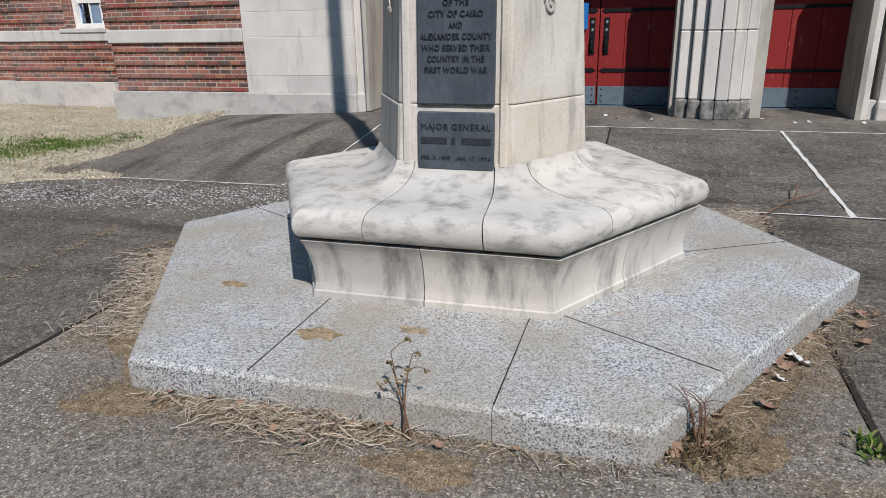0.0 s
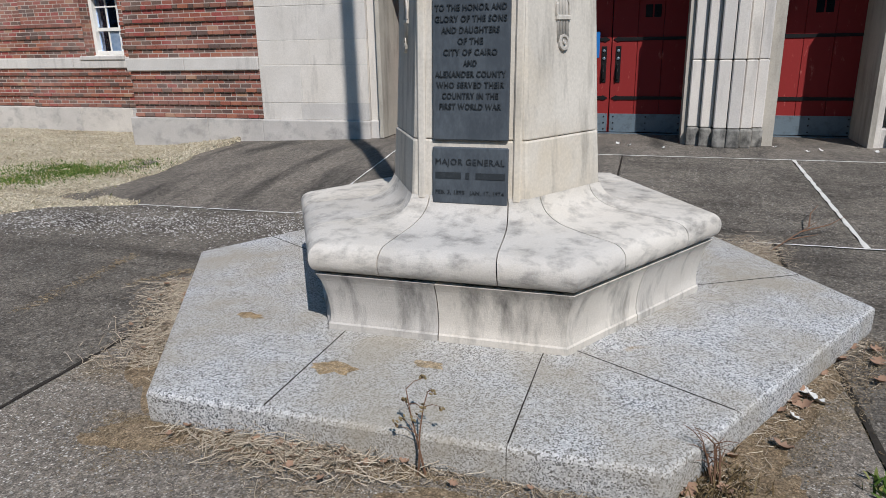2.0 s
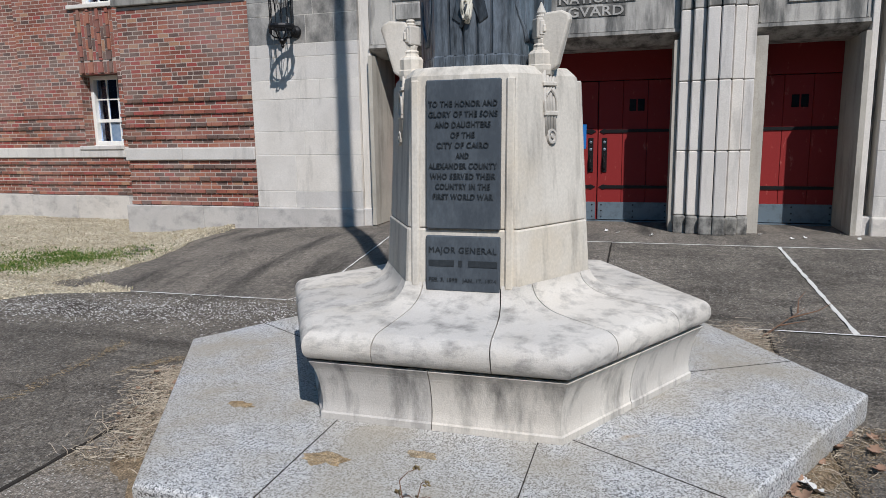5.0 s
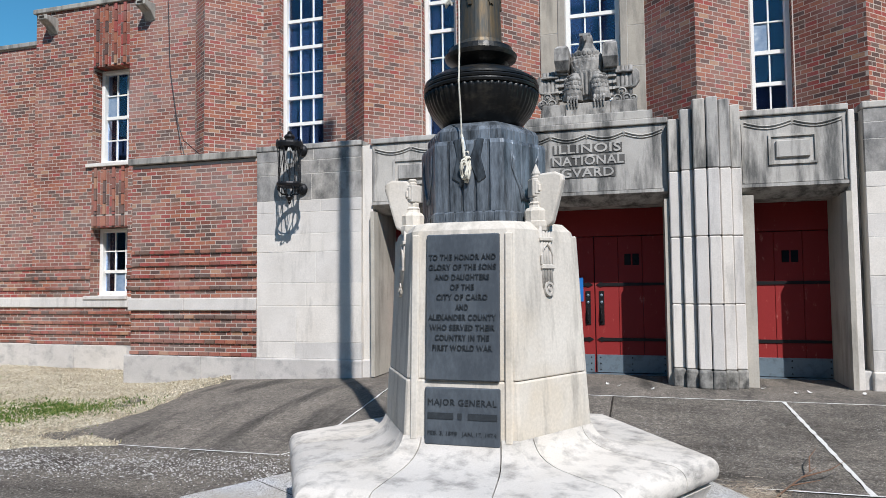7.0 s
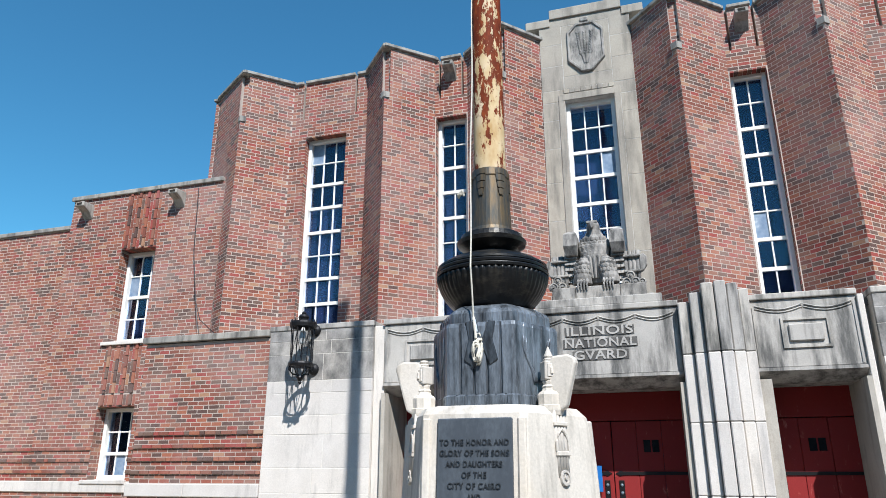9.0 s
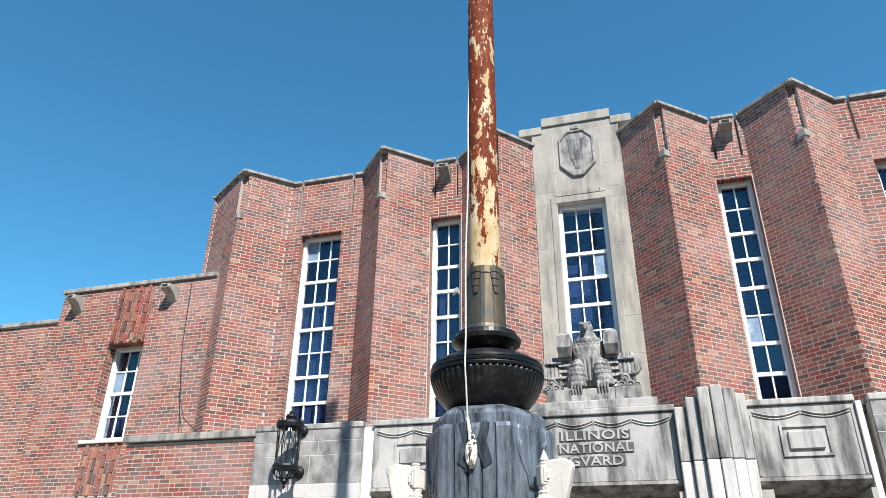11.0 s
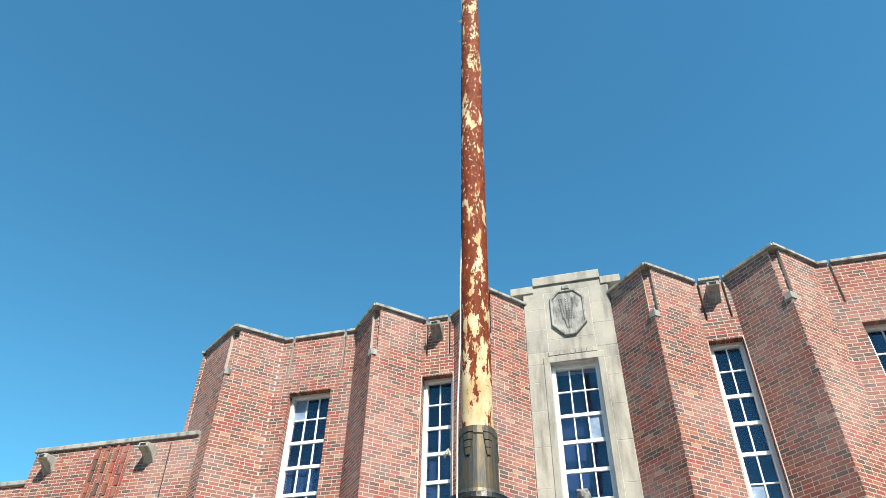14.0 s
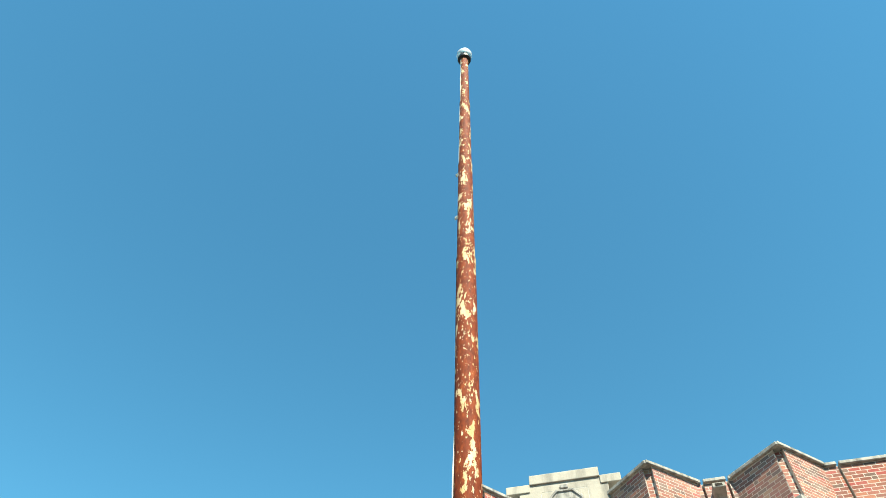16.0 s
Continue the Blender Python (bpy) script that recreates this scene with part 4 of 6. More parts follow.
laid = [(f, courses(f, 0.505, 1.20, (), LP, 111, lambda r, z: 0.022 if r % 3 == 0 else 0)), (f, courses(f, 1.395, 7.0, [up, dn, *panels], 0.0668, 112, lambda r, z: 0.022 if r % 3 == 2 and z < 2.0 else 0))]
rng = random.Random(8)
for p0, p1, z0, z1 in ((u0(A0), u0(A1), 5.82, 7.0), (u0(A0), u0(A1), 2.95, 3.90), (u0(A0), u0(A1), 2.73, 2.93)):
    n = round((p1 - p0) / 0.07)
    for i in range(n):
        a, b = p0 + (p1 - p0) * i / n + 0.005, p0 + (p1 - p0) * (i + 1) / n - 0.005
        z = z0 - rng.uniform(0, 0.18) if z1 - z0 > 0.5 else z0
        out = 0.006 + (0.022 if i % 3 == 1 else 0)
        while z < z1 - 0.02:
            t = min(z + 0.205, z1 - 0.005)
            if t - max(z, z0) > 0.03:
                laid.append((f, [(a, b, max(z, z0) + 0.004, t - 0.004, out)]))
            z += 0.215
# the far stretch stands a little lower and behind
g = Face(-24, YG + 0.12, WX0, YG + 0.12)
bm = bmesh.new()
backing(bm, g, 0.1, 6.42, (), 0.5)
part("core", bm, MORTAR, wing)
gw = [(0, g.length - 2.6, 0, 20)]
laid += [(g, courses(g, 0.505, 1.20, gw, LP, 121, lambda r, z: 0.022 if r % 3 == 0 else 0)), (g, courses(g, 1.395, 6.42, gw, 0.0668, 122, lambda r, z: 0.022 if r % 3 == 2 and z < 2.0 else 0))]
for p, q in (((A0, YG), (A0, YG + 0.224)), ((A1, YG + 0.224), (A1, YG))):
    r = Face(*p, *q)
    for c, d in ((3.93, 5.80), (1.42, 2.72)):
        laid.append((r, courses(r, c, d, (), 0.070, 131)))
lay(laid, wing)
for x0, x1, y in ((-24, -12.6, YG + 0.12), (-12.597, WX0, YG + 0.12), (WX0, -10.4, YG), (-10.397, -9.2, YG), (-9.197, -7.95, YG)):
    soften(part("base_stone", cube(x0, x1, y - 0.045, y + 0.2, 0.0, 0.50), PLINTH, wing), 0.012)
    soften(part("band_stone", cube(x0, x1, y - 0.03, y + 0.2, 1.205, 1.39), LIMESTONE, wing), 0.012)
for x0, x1, y, z in ((-24, -12.3, YG + 0.12, 6.42), (-12.296, WX0 - 0.05, YG + 0.12, 6.42), (WX0 - 0.05, -10.9, YG, 7.0), (-10.896, -9.3, YG, 7.0), (-9.296, -7.82, YG, 7.0)):
    soften(part("coping_stone", cube(x0, x1, y - 0.05, y + 0.4, z, z + 0.09), COPING, wing), 0.012)
for z0 in (3.93, 1.42):
    soften(part("sill_stone", cube(A0 - 0.12, A1 + 0.03, YG - 0.05, YG + 0.2, z0 - 0.07, z0 - 0.002), LIMESTONE, wing), 0.01)
window(A0, A1, 3.94, 5.78, YG + 0.30, 3, [1, 1, 1, 1], (1,), "window_6")
window(A0, A1, 1.43, 2.70, YG + 0.30, 3, [1, 1, 1], (1,), "window_7")
for z in (5.80, 2.72):
    head(A0 + 0.002, A1 - 0.002, YG - 0.001, YG + 0.223, z, wing)
# hall side above the wing
side = Face(-8.5, 15.0, -8.5, VAL)
bm = bmesh.new()
backing(bm, side, 3.5, TOP, (), 0.4)
part("side_core", bm, MORTAR, hall)
part("wing_roof", cube(-24, -8.0, YG + 0.4, 14, 6.2, 6.3), ROOF, wing)
for x in (-11.05, -8.78):
    scupper(x, YG, 6.72, "wing roof spouts")

# loose cables down the hall corner
bm = bmesh.new()
tube(bm, [(-8.35, 10.44, 6.9), (-8.28, 10.42, 5.6), (-8.1, 10.4, 4.6), (-7.9, 10.32, 4.2), (-7.3, 10.22, 3.75)], 0.008, 5)
tagged(part("loose_cable", bm, IRON), "thin black cable hanging down brick", "cable")
bm = bmesh.new()
tube(bm, [(-8.1, 10.41, 4.6), (-7.95, 10.33, 4.1), (-7.75, 10.28, 3.70)], 0.007, 5)
tagged(part("loose_cable", bm, IRON), "thin black cable hanging down brick", "cable")


# ---- the flagpole monument ----
MX, MY = -0.94, 4.02
TOPZ = 0.15


def hex_point(k, u, apothem):
    """A point on side k of a six-sided plan: u along the side, apothem from the centre."""
    a = radians(-90 + 60 * k)
    return (MX + apothem * math.cos(a) - u * math.sin(a), MY + apothem * math.sin(a) + u * math.cos(a))


C30 = math.cos(radians(30))


def mid_piece(profile, widths, k, gap):
    bm = bmesh.new()
    rings = []
    for (r, z), w in zip(profile, widths):
        rings.append([(*hex_point(k, -w + gap, r * C30), z), (*hex_point(k, 0, r * C30), z), (*hex_point(k, w - gap, r * C30), z)])
    inner = [(*hex_point(k, -widths[-1] + gap, profile[-1][0] * C30 - 0.03), profile[0][1]), (*hex_point(k, 0, profile[-1][0] * C30 - 0.03), profile[0][1]), (*hex_point(k, widths[-1] - gap, profile[-1][0] * C30 - 0.03), profile[0][1])]
    solid(bm, rings, inner)
    return bm


def solid(bm, rings, inner):
    """Close an open skin down to a bottom edge."""
    rows = [[bm.verts.new(p) for p in r] for r in rings + [inner]]
    n = len(rows[0])
    for a, b in zip(rows, rows[1:] + rows[:1]):
        for i in range(n - 1):
            bm.faces.new((a[i], a[i + 1], b[i + 1], b[i]))
    bm.faces.new([r[0] for r in rows])
    bm.faces.new([r[-1] for r in rows][::-1])


def corner_piece(profile, widths, k, gap):
    bm = bmesh.new()
    rings = []
    for (r, z), w in zip(profile, widths):
        rings.append([(*hex_point(k, w + gap, r * C30), z), (*hex_point(k, r / 2, r * C30), z), (*hex_point(k + 1, -w - gap, r * C30), z)])
    r, z = profile[-1][0] - 0.035, profile[0][1]
    w = widths[-1]
    inner = [(*hex_point(k, w + gap, r * C30), z), (*hex_point(k, r / 2, r * C30), z), (*hex_point(k + 1, -w - gap, r * C30), z)]
    solid(bm, rings, inner)
    return bm


MX, MY = -0.955, 4.0
plinth = thing("granite_platform", "six-sided speckled grey granite platform", "platform", (0, 0, 0))
prof = [(2.105, -0.03), (2.118, 0.02), (2.120, 0.128), (2.115, 0.141), (2.103, 0.1485), (2.090, 0.15), (1.10, 0.15)]
wid = [0.505] * 7
for k in range(6):
    part("granite_slab", mid_piece(prof, wid, k, 0.0015), GRANITE, plinth)
    part("granite_slab", corner_piece(prof, wid, k, 0.0015), GRANITE, plinth)
    for u in (-0.505, 0.505):
        if (k, u) in ((1, 0.505), (5, -0.505), (5, 0.505)):
            continue
        p, q = Vector(hex_point(k, u, 0.96)), Vector(hex_point(k, u, 2.085 * C30 - 0.002))
        f = Face(*p, *q)
        bm = bmesh.new()
        loft(bm, [[f.at(0, -0.002, z), f.at(f.length, -0.003, z), f.at(f.length, 0.003, z), f.at(0, 0.002, z)] for z in (0.148, 0.1515)])
        part("joint_line", bm, GAP, plinth)
bm = bmesh.new()
prism(bm, [hex_point(k, -1.01, 2.02 * C30) for k in range(6)], -0.05, 0.146)
part("bedding", bm, GAP, plinth)

MX, MY = -0.945, 4.02
def eased(profile, steps=4):
    """More points along a profile, on a smooth curve through it."""
    out = []
    for i in range(len(profile) - 1):
        a, b, c, d = (profile[min(max(i + q, 0), len(profile) - 1)] for q in (-1, 0, 1, 2))
        for k in range(steps):
            t = k / steps
            out.append(tuple(0.5 * (2 * q + (r - p) * t + (2 * p - 5 * q + 4 * r - w) * t * t + (3 * q - p - 3 * r + w) * t ** 3) for p, q, r, w in zip(a, b, c, d)))
    return out + [tuple(profile[-1])]


bench = thing("stone_bench", "six-sided weathered limestone bench round the shaft", "bench", (0, 0, 0))
prof = [(1.212, 0.148), (1.212, 0.182), (1.205, 0.188)] + eased([(1.203, 0.19), (1.197, 0.22), (1.196, 0.25), (1.202, 0.30), (1.216, 0.36), (1.240, 0.42), (1.268, 0.462)], 3) + [(1.18, 0.466)]
for k in range(6):
    bm = bmesh.new()
    rings = []
    for r, z in prof:
        rings.append([(*hex_point(k, -0.02 + 0.003, r * C30), z), (*hex_point(k, r / 2, r * C30), z), (*hex_point(k + 1, -0.02 - 0.003, r * C30), z)])
    r = 1.0
    solid(bm, rings, [(*hex_point(k, -0.017, r * C30), 0.148), (*hex_point(k, r / 2, r * C30), 0.148), (*hex_point(k + 1, -0.023, r * C30), 0.148)])
    part("base_stone", bm, BENCHFOOT, bench)
bm = bmesh.new()
prism(bm, [hex_point(k, -0.60, 1.20 * C30) for k in range(6)], 0.44, 0.478)
part("bed_joint", bm, GAP, bench)
seat = [(1.216, 0.474), (1.269, 0.482), (1.295, 0.505), (1.305, 0.54), (1.299, 0.575), (1.279, 0.6), (1.245, 0.617), (1.196, 0.625), (1.002, 0.634), (0.857, 0.644), (0.76, 0.662), (0.692, 0.69), (0.653, 0.725), (0.632, 0.765)]
swid = [0.29, 0.29, 0.29, 0.29, 0.287, 0.283, 0.28, 0.275, 0.26, 0.247, 0.235, 0.225, 0.218, 0.215]
both = eased([(r, z, w) for (r, z), w in zip(seat, swid)], 3)
seat, swid = [(r, z) for r, z, w in both], [w for r, z, w in both]
for k in range(6):
    part("seat_stone", mid_piece(seat, swid, k, 0.003), BENCH, bench)
    part("seat_stone", corner_piece(seat, swid, k, 0.003), BENCH, bench)


def hexring(r, z, cut):
    """Six sides with blunted corners."""
    out = []
    for k in range(6):
        out += [(*hex_point(k, -r / 2 + cut, r * C30), z), (*hex_point(k, r / 2 - cut, r * C30), z)]
    return out


shaft = thing("monument_shaft", "tapering six-sided cream stone shaft with bronze plaques", "monument", (0, 0, 0))
bm = bmesh.new()
loft(bm, [hexring(0.630, 0.74, 0.01), hexring(0.609, 1.055, 0.01), hexring(0.602, 1.058, 0.012)])
soften(part("lower_block", bm, MONUMENT, shaft), 0.006, 1)
bm = bmesh.new()
loft(bm, [hexring(0.602, 1.061, 0.012), hexring(0.572, 1.55, 0.015), hexring(0.557, 1.80, 0.018), hexring(0.548, 1.86, 0.03), hexring(0.51, 1.905, 0.05), hexring(0.40, 1.915, 0.05)])
soften(part("upper_block", bm, MONUMENT, shaft), 0.008, 2)


def on_face(k, u, z, out=0.0):
    """Pose on a leaning face of the shaft: x along it, z up it, -y outward."""
    r = 0.630 - (z - 0.74) * 0.0685
    x, y = hex_point(k, u, r * C30 + out)
    return Matrix.Translation((x, y, z)) @ Matrix.Rotation(radians(60 * k), 4, "Z") @ Matrix.Rotation(radians(-3.4), 4, "X")


for k in (0, 2, 4):
    # flanking fillets frame each plaque
    for s in (-1, 1):
        bm = bmesh.new()
        box(bm, -0.022, 0.022, -0.012, 0.03, -0.56, 0.54, 0, on_face(k, s * 0.258, 1.30))
        soften(part("corner_fillet", bm, MONUMENT, shaft), 0.008, 1)
    big = part("plaque", cube(-0.201, 0.201, -0.022, 0.01, -0.392, 0.385, 0.006, on_face(k, 0.010, 1.45)), PLAQUE, shaft, "large blue-grey bronze plaque with raised words")
    small = part("plaque", cube(-0.203, 0.203, -0.022, 0.01, -0.17, 0.128, 0.006, on_face(k, 0.010, 0.895)), PLAQUE, shaft, "small blue-grey bronze plaque with raised words")
    if k:
        continue
    base = on_face(0, 0.010, 1.435)
    lines = [("TO THE HONOR AND", 0.37), ("GLORY OF THE SONS", 0.37), ("AND DAUGHTERS", 0.30), ("OF THE", 0.13), ("CITY OF CAIRO", 0.28), ("AND", 0.07), ("ALEXANDER COUNTY", 0.37), ("WHO SERVED THEIR", 0.355), ("COUNTRY IN THE", 0.295), ("FIRST WORLD WAR", 0.325)]
    for i, (tx, w) in enumerate(lines):
        words(tx, 0.042, base @ pose(0, -0.023, 0.275 - i * 0.0535, 90), LETTER, big, 0.005, 1.1, "raised_line", w, 0.014)
    base = on_face(0, 0.010, 0.878)
    words("MAJOR GENERAL", 0.046, base @ pose(0, -0.023, 0.068, 90), LETTER, small, 0.004, 1.1, "raised_line", 0.37)
    for a, b in ((-0.185, -0.045), (-0.02, 0.0), (0.035, 0.19)):
        part("raised_bar", cube(a, b, -0.026, -0.02, -0.018, 0.014, 0, base), LETTER, small)
    words("FEB. 3, 1898   JAN. 17, 1974", 0.03, base @ pose(0, -0.023, -0.092, 90), LETTER, small, 0.003, 1.0, "raised_line", 0.37)


def fasces(k):
    """A carved bundle of rods with a lantern-like head and an axe blade, on a face of the shaft."""
    ob = thing("carved_fasces", "cream stone bundle of rods with axe blade and pointed cap", "carving", group="carved bundles on the shaft")
    M = on_face(k, 0.0, 1.70)
    for i in range(4):
        bm = bmesh.new()
        x = -0.036 + i * 0.024
        tube(bm, [(x, 0.007, -0.16), (x, 0.006, 0.20)], 0.0135, 8)
        bmesh.ops.transform(bm, matrix=M, verts=bm.verts)
        part("rod", bm, MONUMENT, ob, smooth=True)
    part("band", cube(-0.056, 0.056, -0.013, 0.01, -0.055, -0.03, 0.004, M), MONUMENT, ob)
    part("band", cube(-0.056, 0.056, -0.014, 0.01, 0.10, 0.122, 0.004, M), MONUMENT, ob)
    bm = bmesh.new()
    loft(bm, [[(r * math.cos(a * 0.5236), 0.004 - d, -0.165 + r * math.sin(a * 0.5236)) for a in range(12)] for r, d in ((0.042, 0), (0.040, 0.016), (0.028, 0.016), (0.026, 0.009), (0.012, 0.009), (0.010, 0.018))])
    bmesh.ops.transform(bm, matrix=M, verts=bm.verts)
    part("rosette", bm, MONUMENT, ob)
    # the axe carved flat beside the rods
    for sx in (-1, 1):
        bm = bmesh.new()
        tube(bm, [(0, -0.008, 0.085), (sx * 0.03, -0.009, 0.06), (sx * 0.05, -0.008, 0.02), (sx * 0.052, -0.006, -0.03)], 0.007, 6)
        bmesh.ops.transform(bm, matrix=M, verts=bm.verts)
        part("carved_strap", bm, MONUMENT, ob)
    bx, by = hex_point(k, 0, 0.425)
    bm = bmesh.new()
    lathe(bm, [(0.066, 1.86), (0.072, 1.885), (0.072, 1.91), (0.066, 1.915), (0.068, 1.97), (0.058, 1.985), (0.045, 1.99), (0.04, 2.005), (0.044, 2.015), (0.034, 2.025), (0.038, 2.045), (0.03, 2.055)], (bx, by), 20, 0.035, 10)
    part("head", bm, MONUMENT, ob)
    rot = Matrix.Translation((bx, by, 0)) @ Matrix.Rotation(radians(60 * k - 30 * (1 if k == 1 else -1 if k == 5 else 0)), 4, "Z")
    soften(part("lantern_block", cube(-0.038, 0.038, -0.038, 0.038, 2.05, 2.155, 0, rot), MONUMENT, ob), 0.008, 2)
    part("lantern_slot", cube(-0.024, 0.024, -0.044, -0.03, 2.065, 2.14, 0.004, rot), MONUMENT, ob)
    part("lantern_flame", cube(-0.008, 0.008, -0.052, -0.04, 2.08, 2.12, 0.004, rot), MONUMENT, ob)
    bm = bmesh.new()
    lathe(bm, [(0.026, 2.15), (0.03, 2.165), (0.022, 2.172), (0.026, 2.183)] + ([(0.003, 2.238)] if k == 1 else [(0.02, 2.192)]), (bx, by), 12)
    part("cap", bm, MONUMENT, ob, "pointed stone cap" if k == 1 else "broken stump of a stone cap")
    rad = Matrix.Translation((bx, by, 0)) @ Matrix.Rotation(radians(60 * k + (18 if k == 1 else -18 if k == 5 else 0)), 4, "Z")
    bm = bmesh.new()
    out = [(0.0, 1.88), (-0.075, 1.885), (-0.10, 1.90), (-0.165, 2.135), (-0.16, 2.165), (-0.12, 2.185), (-0.03, 2.18), (0.0, 2.14)]
    loft(bm, [[(w, y, z) for y, z in out] for w in (-0.03, 0.03)])
    bmesh.ops.transform(bm, matrix=rad, verts=bm.verts)
    soften(part("axe_blade", bm, MONUMENT, ob), 0.012, 2)
    return ob


for k in (1, 3, 5):
    fasces(k)

# ---- bronze base, bowl and collar of the flagpole ----
MX = -0.93
BOWL = paint("black bronze", (0.016, 0.017, 0.018), (0.075, 0.068, 0.055), 0.36, 0.5, 0.78, 5, 0.5, (1.5, 1.5, 3))
DRUM = paint("weathered blue-grey bronze", (0.045, 0.053, 0.062), (0.235, 0.275, 0.32), 0.45, 0.38, 0.66, 5, 0.35, (2.4, 2.4, 0.5))
pole = thing("flagpole", "tall rusty flagpole on a dark bronze base", "flagpole", (0, 0, 0))
MX = -0.937


def staved(r, z, notch, cuts, only=None):
    """A six-sided ring whose sides are cut by narrow upright grooves."""
    out = []
    for k in range(6):
        ends = [-r / 2 + 0.012] + [r * (q / cuts - 0.5) for q in range(1, cuts)] + [r / 2 - 0.012]
        deep = notch if only is None or k % 2 == only else notch * 0.15
        out.append((*hex_point(k, ends[0], r * C30), z))
        for u in ends[1:-1]:
            for du, w in ((-0.008, 0), (-0.005, -deep), (0.005, -deep), (0.008, 0)):
                out.append((*hex_point(k, u + du, r * C30 + w), z))
        out.append((*hex_point(k, ends[-1], r * C30), z))
    return out


bm = bmesh.new()
loft(bm, [staved(0.392, 1.893, 0.008, 7), staved(0.398, 1.905, 0.010, 7), staved(0.396, 1.965, 0.010, 7), staved(0.384, 1.976, 0.004, 7)])
part("base_ring", bm, DRUM, pole, "ribbed foot of the bronze drum")
bm = bmesh.new()
loft(bm, [staved(0.386, 1.974, 0.018, 5, 0), staved(0.387, 2.05, 0.018, 5, 0), staved(0.389, 2.2, 0.018, 5, 0), staved(0.391, 2.355, 0.018, 5, 0), staved(0.384, 2.378, 0.006, 5, 0), staved(0.34, 2.388, 0.0, 5, 0)])
part("staved_drum", bm, DRUM, pole, "six-sided dark bronze drum with upright staves")
bm = bmesh.new()
loft(bm, [staved(0.352, 2.38, 0.006, 6), staved(0.350, 2.44, 0.008, 6), staved(0.336, 2.462, 0.006, 6), staved(0.27, 2.50, 0.0, 6)])
part("drum_cap", bm, DRUM, pole, "stepped cap of the bronze drum")
# raised plume scrolls on every second side
for k in (1, 3, 5):
    for sx in (-1, 1):
        bm = bmesh.new()
        for j, (w, r) in enumerate(((0.0, 0.011), (0.024, 0.008), (0.045, 0.007))):
            pts = []
            for q in range(10):
                t = q / 9
                u = sx * (0.015 + (0.105 - w) * math.sin(t * 1.9) ** 1.5 + w * 0.4)
                x, y = hex_point(k, u, 0.388 * C30 + 0.002)
                pts.append((x, y, 2.04 + 0.27 * t - w * 0.5 * t))
            tube(bm, pts, r, 6, r * 0.5)
        part("plume_scroll", bm, DRUM, pole, "raised plume scroll on the drum", smooth=True)

bm = bmesh.new()
LOBES, SEG = 54, 270
rings = []
for r, z, f in ((0.19, 2.492, 0), (0.225, 2.502, 0), (0.262, 2.537, 0.002), (0.300, 2.583, 0.004), (0.323, 2.625, 0.006), (0.334, 2.66, 0.010), (0.341, 2.69, 0.018), (0.344, 2.708, 0.022), (0.338, 2.716, 0.010)):
    rings.append([(MX + r * (1 + f * math.cos(LOBES * q * 2 * math.pi / SEG)) * math.cos(q * 2 * math.pi / SEG), MY + r * (1 + f * math.cos(LOBES * q * 2 * math.pi / SEG)) * math.sin(q * 2 * math.pi / SEG), z) for q in range(SEG)])
loft(bm, rings)
part("gadrooned_bowl", bm, BOWL, pole, "black bronze bowl with a petalled underside", smooth=True)
bm = bmesh.new()
lathe(bm, [(0.33, 2.712), (0.350, 2.717), (0.353, 2.731), (0.350, 2.738), (0.337, 2.740), (0.349, 2.744), (0.351, 2.757), (0.346, 2.764), (0.333, 2.766), (0.344, 2.770), (0.343, 2.783), (0.332, 2.789), (0.318, 2.800), (0.292, 2.817), (0.258, 2.833), (0.22, 2.847), (0.18, 2.857), (0.150, 2.868)], (MX, MY), 64)
part("bowl_rim", bm, BOWL, pole, "ringed rim of the bowl")
bm = bmesh.new()
lathe(bm, [(0.15, 2.85), (0.14, 2.88), (0.17, 2.905), (0.215, 2.93), (0.222, 2.955), (0.20, 2.965), (0.195, 2.995), (0.15, 3.01)], (MX, MY), 40)
part("neck_ring", bm, BOWL, pole)
COLLAR = paint("rust-streaked bronze collar", (0.06, 0.065, 0.062), (0.17, 0.115, 0.055), 0.5, 0.42, 0.7, 6, 0.5, (3, 3, 0.5))
bm = bmesh.new()
lathe(bm, [(0.148, 3.0), (0.138, 3.02), (0.131, 3.04), (0.119, 3.38), (0.124, 3.39), (0.121, 3.44), (0.103, 3.445)], (MX, MY), 32)
coll = part("collar", bm, COLLAR, pole, "rust-streaked bronze collar with leaf points")
for k in range(6):
    a = 2 * math.pi * (k + 0.25) / 6
    for w0, w1, z0, z1 in ((0.036, 0.033, 3.395, 3.425), (0.033, 0.028, 3.345, 3.385), (0.027, 0.021, 3.295, 3.337), (0.020, 0.011, 3.245, 3.288)):
        bm = bmesh.new()
        pts = [(-w0, z1), (0, z1 + 0.006), (w0, z1), (w1, z0), (0, z0 + 0.004), (-w1, z0)]
        loft(bm, [[(MX + (0.123 + d + 0.03 * (3.4 - z)) * math.cos(a + x / 0.125), MY + (0.123 + d + 0.03 * (3.4 - z)) * math.sin(a + x / 0.125), z) for x, z in pts] for d in (-0.012, 0.005)])
        part("leaf_point", bm, COLLAR, coll)
z0, r0 = 3.43, 0.105
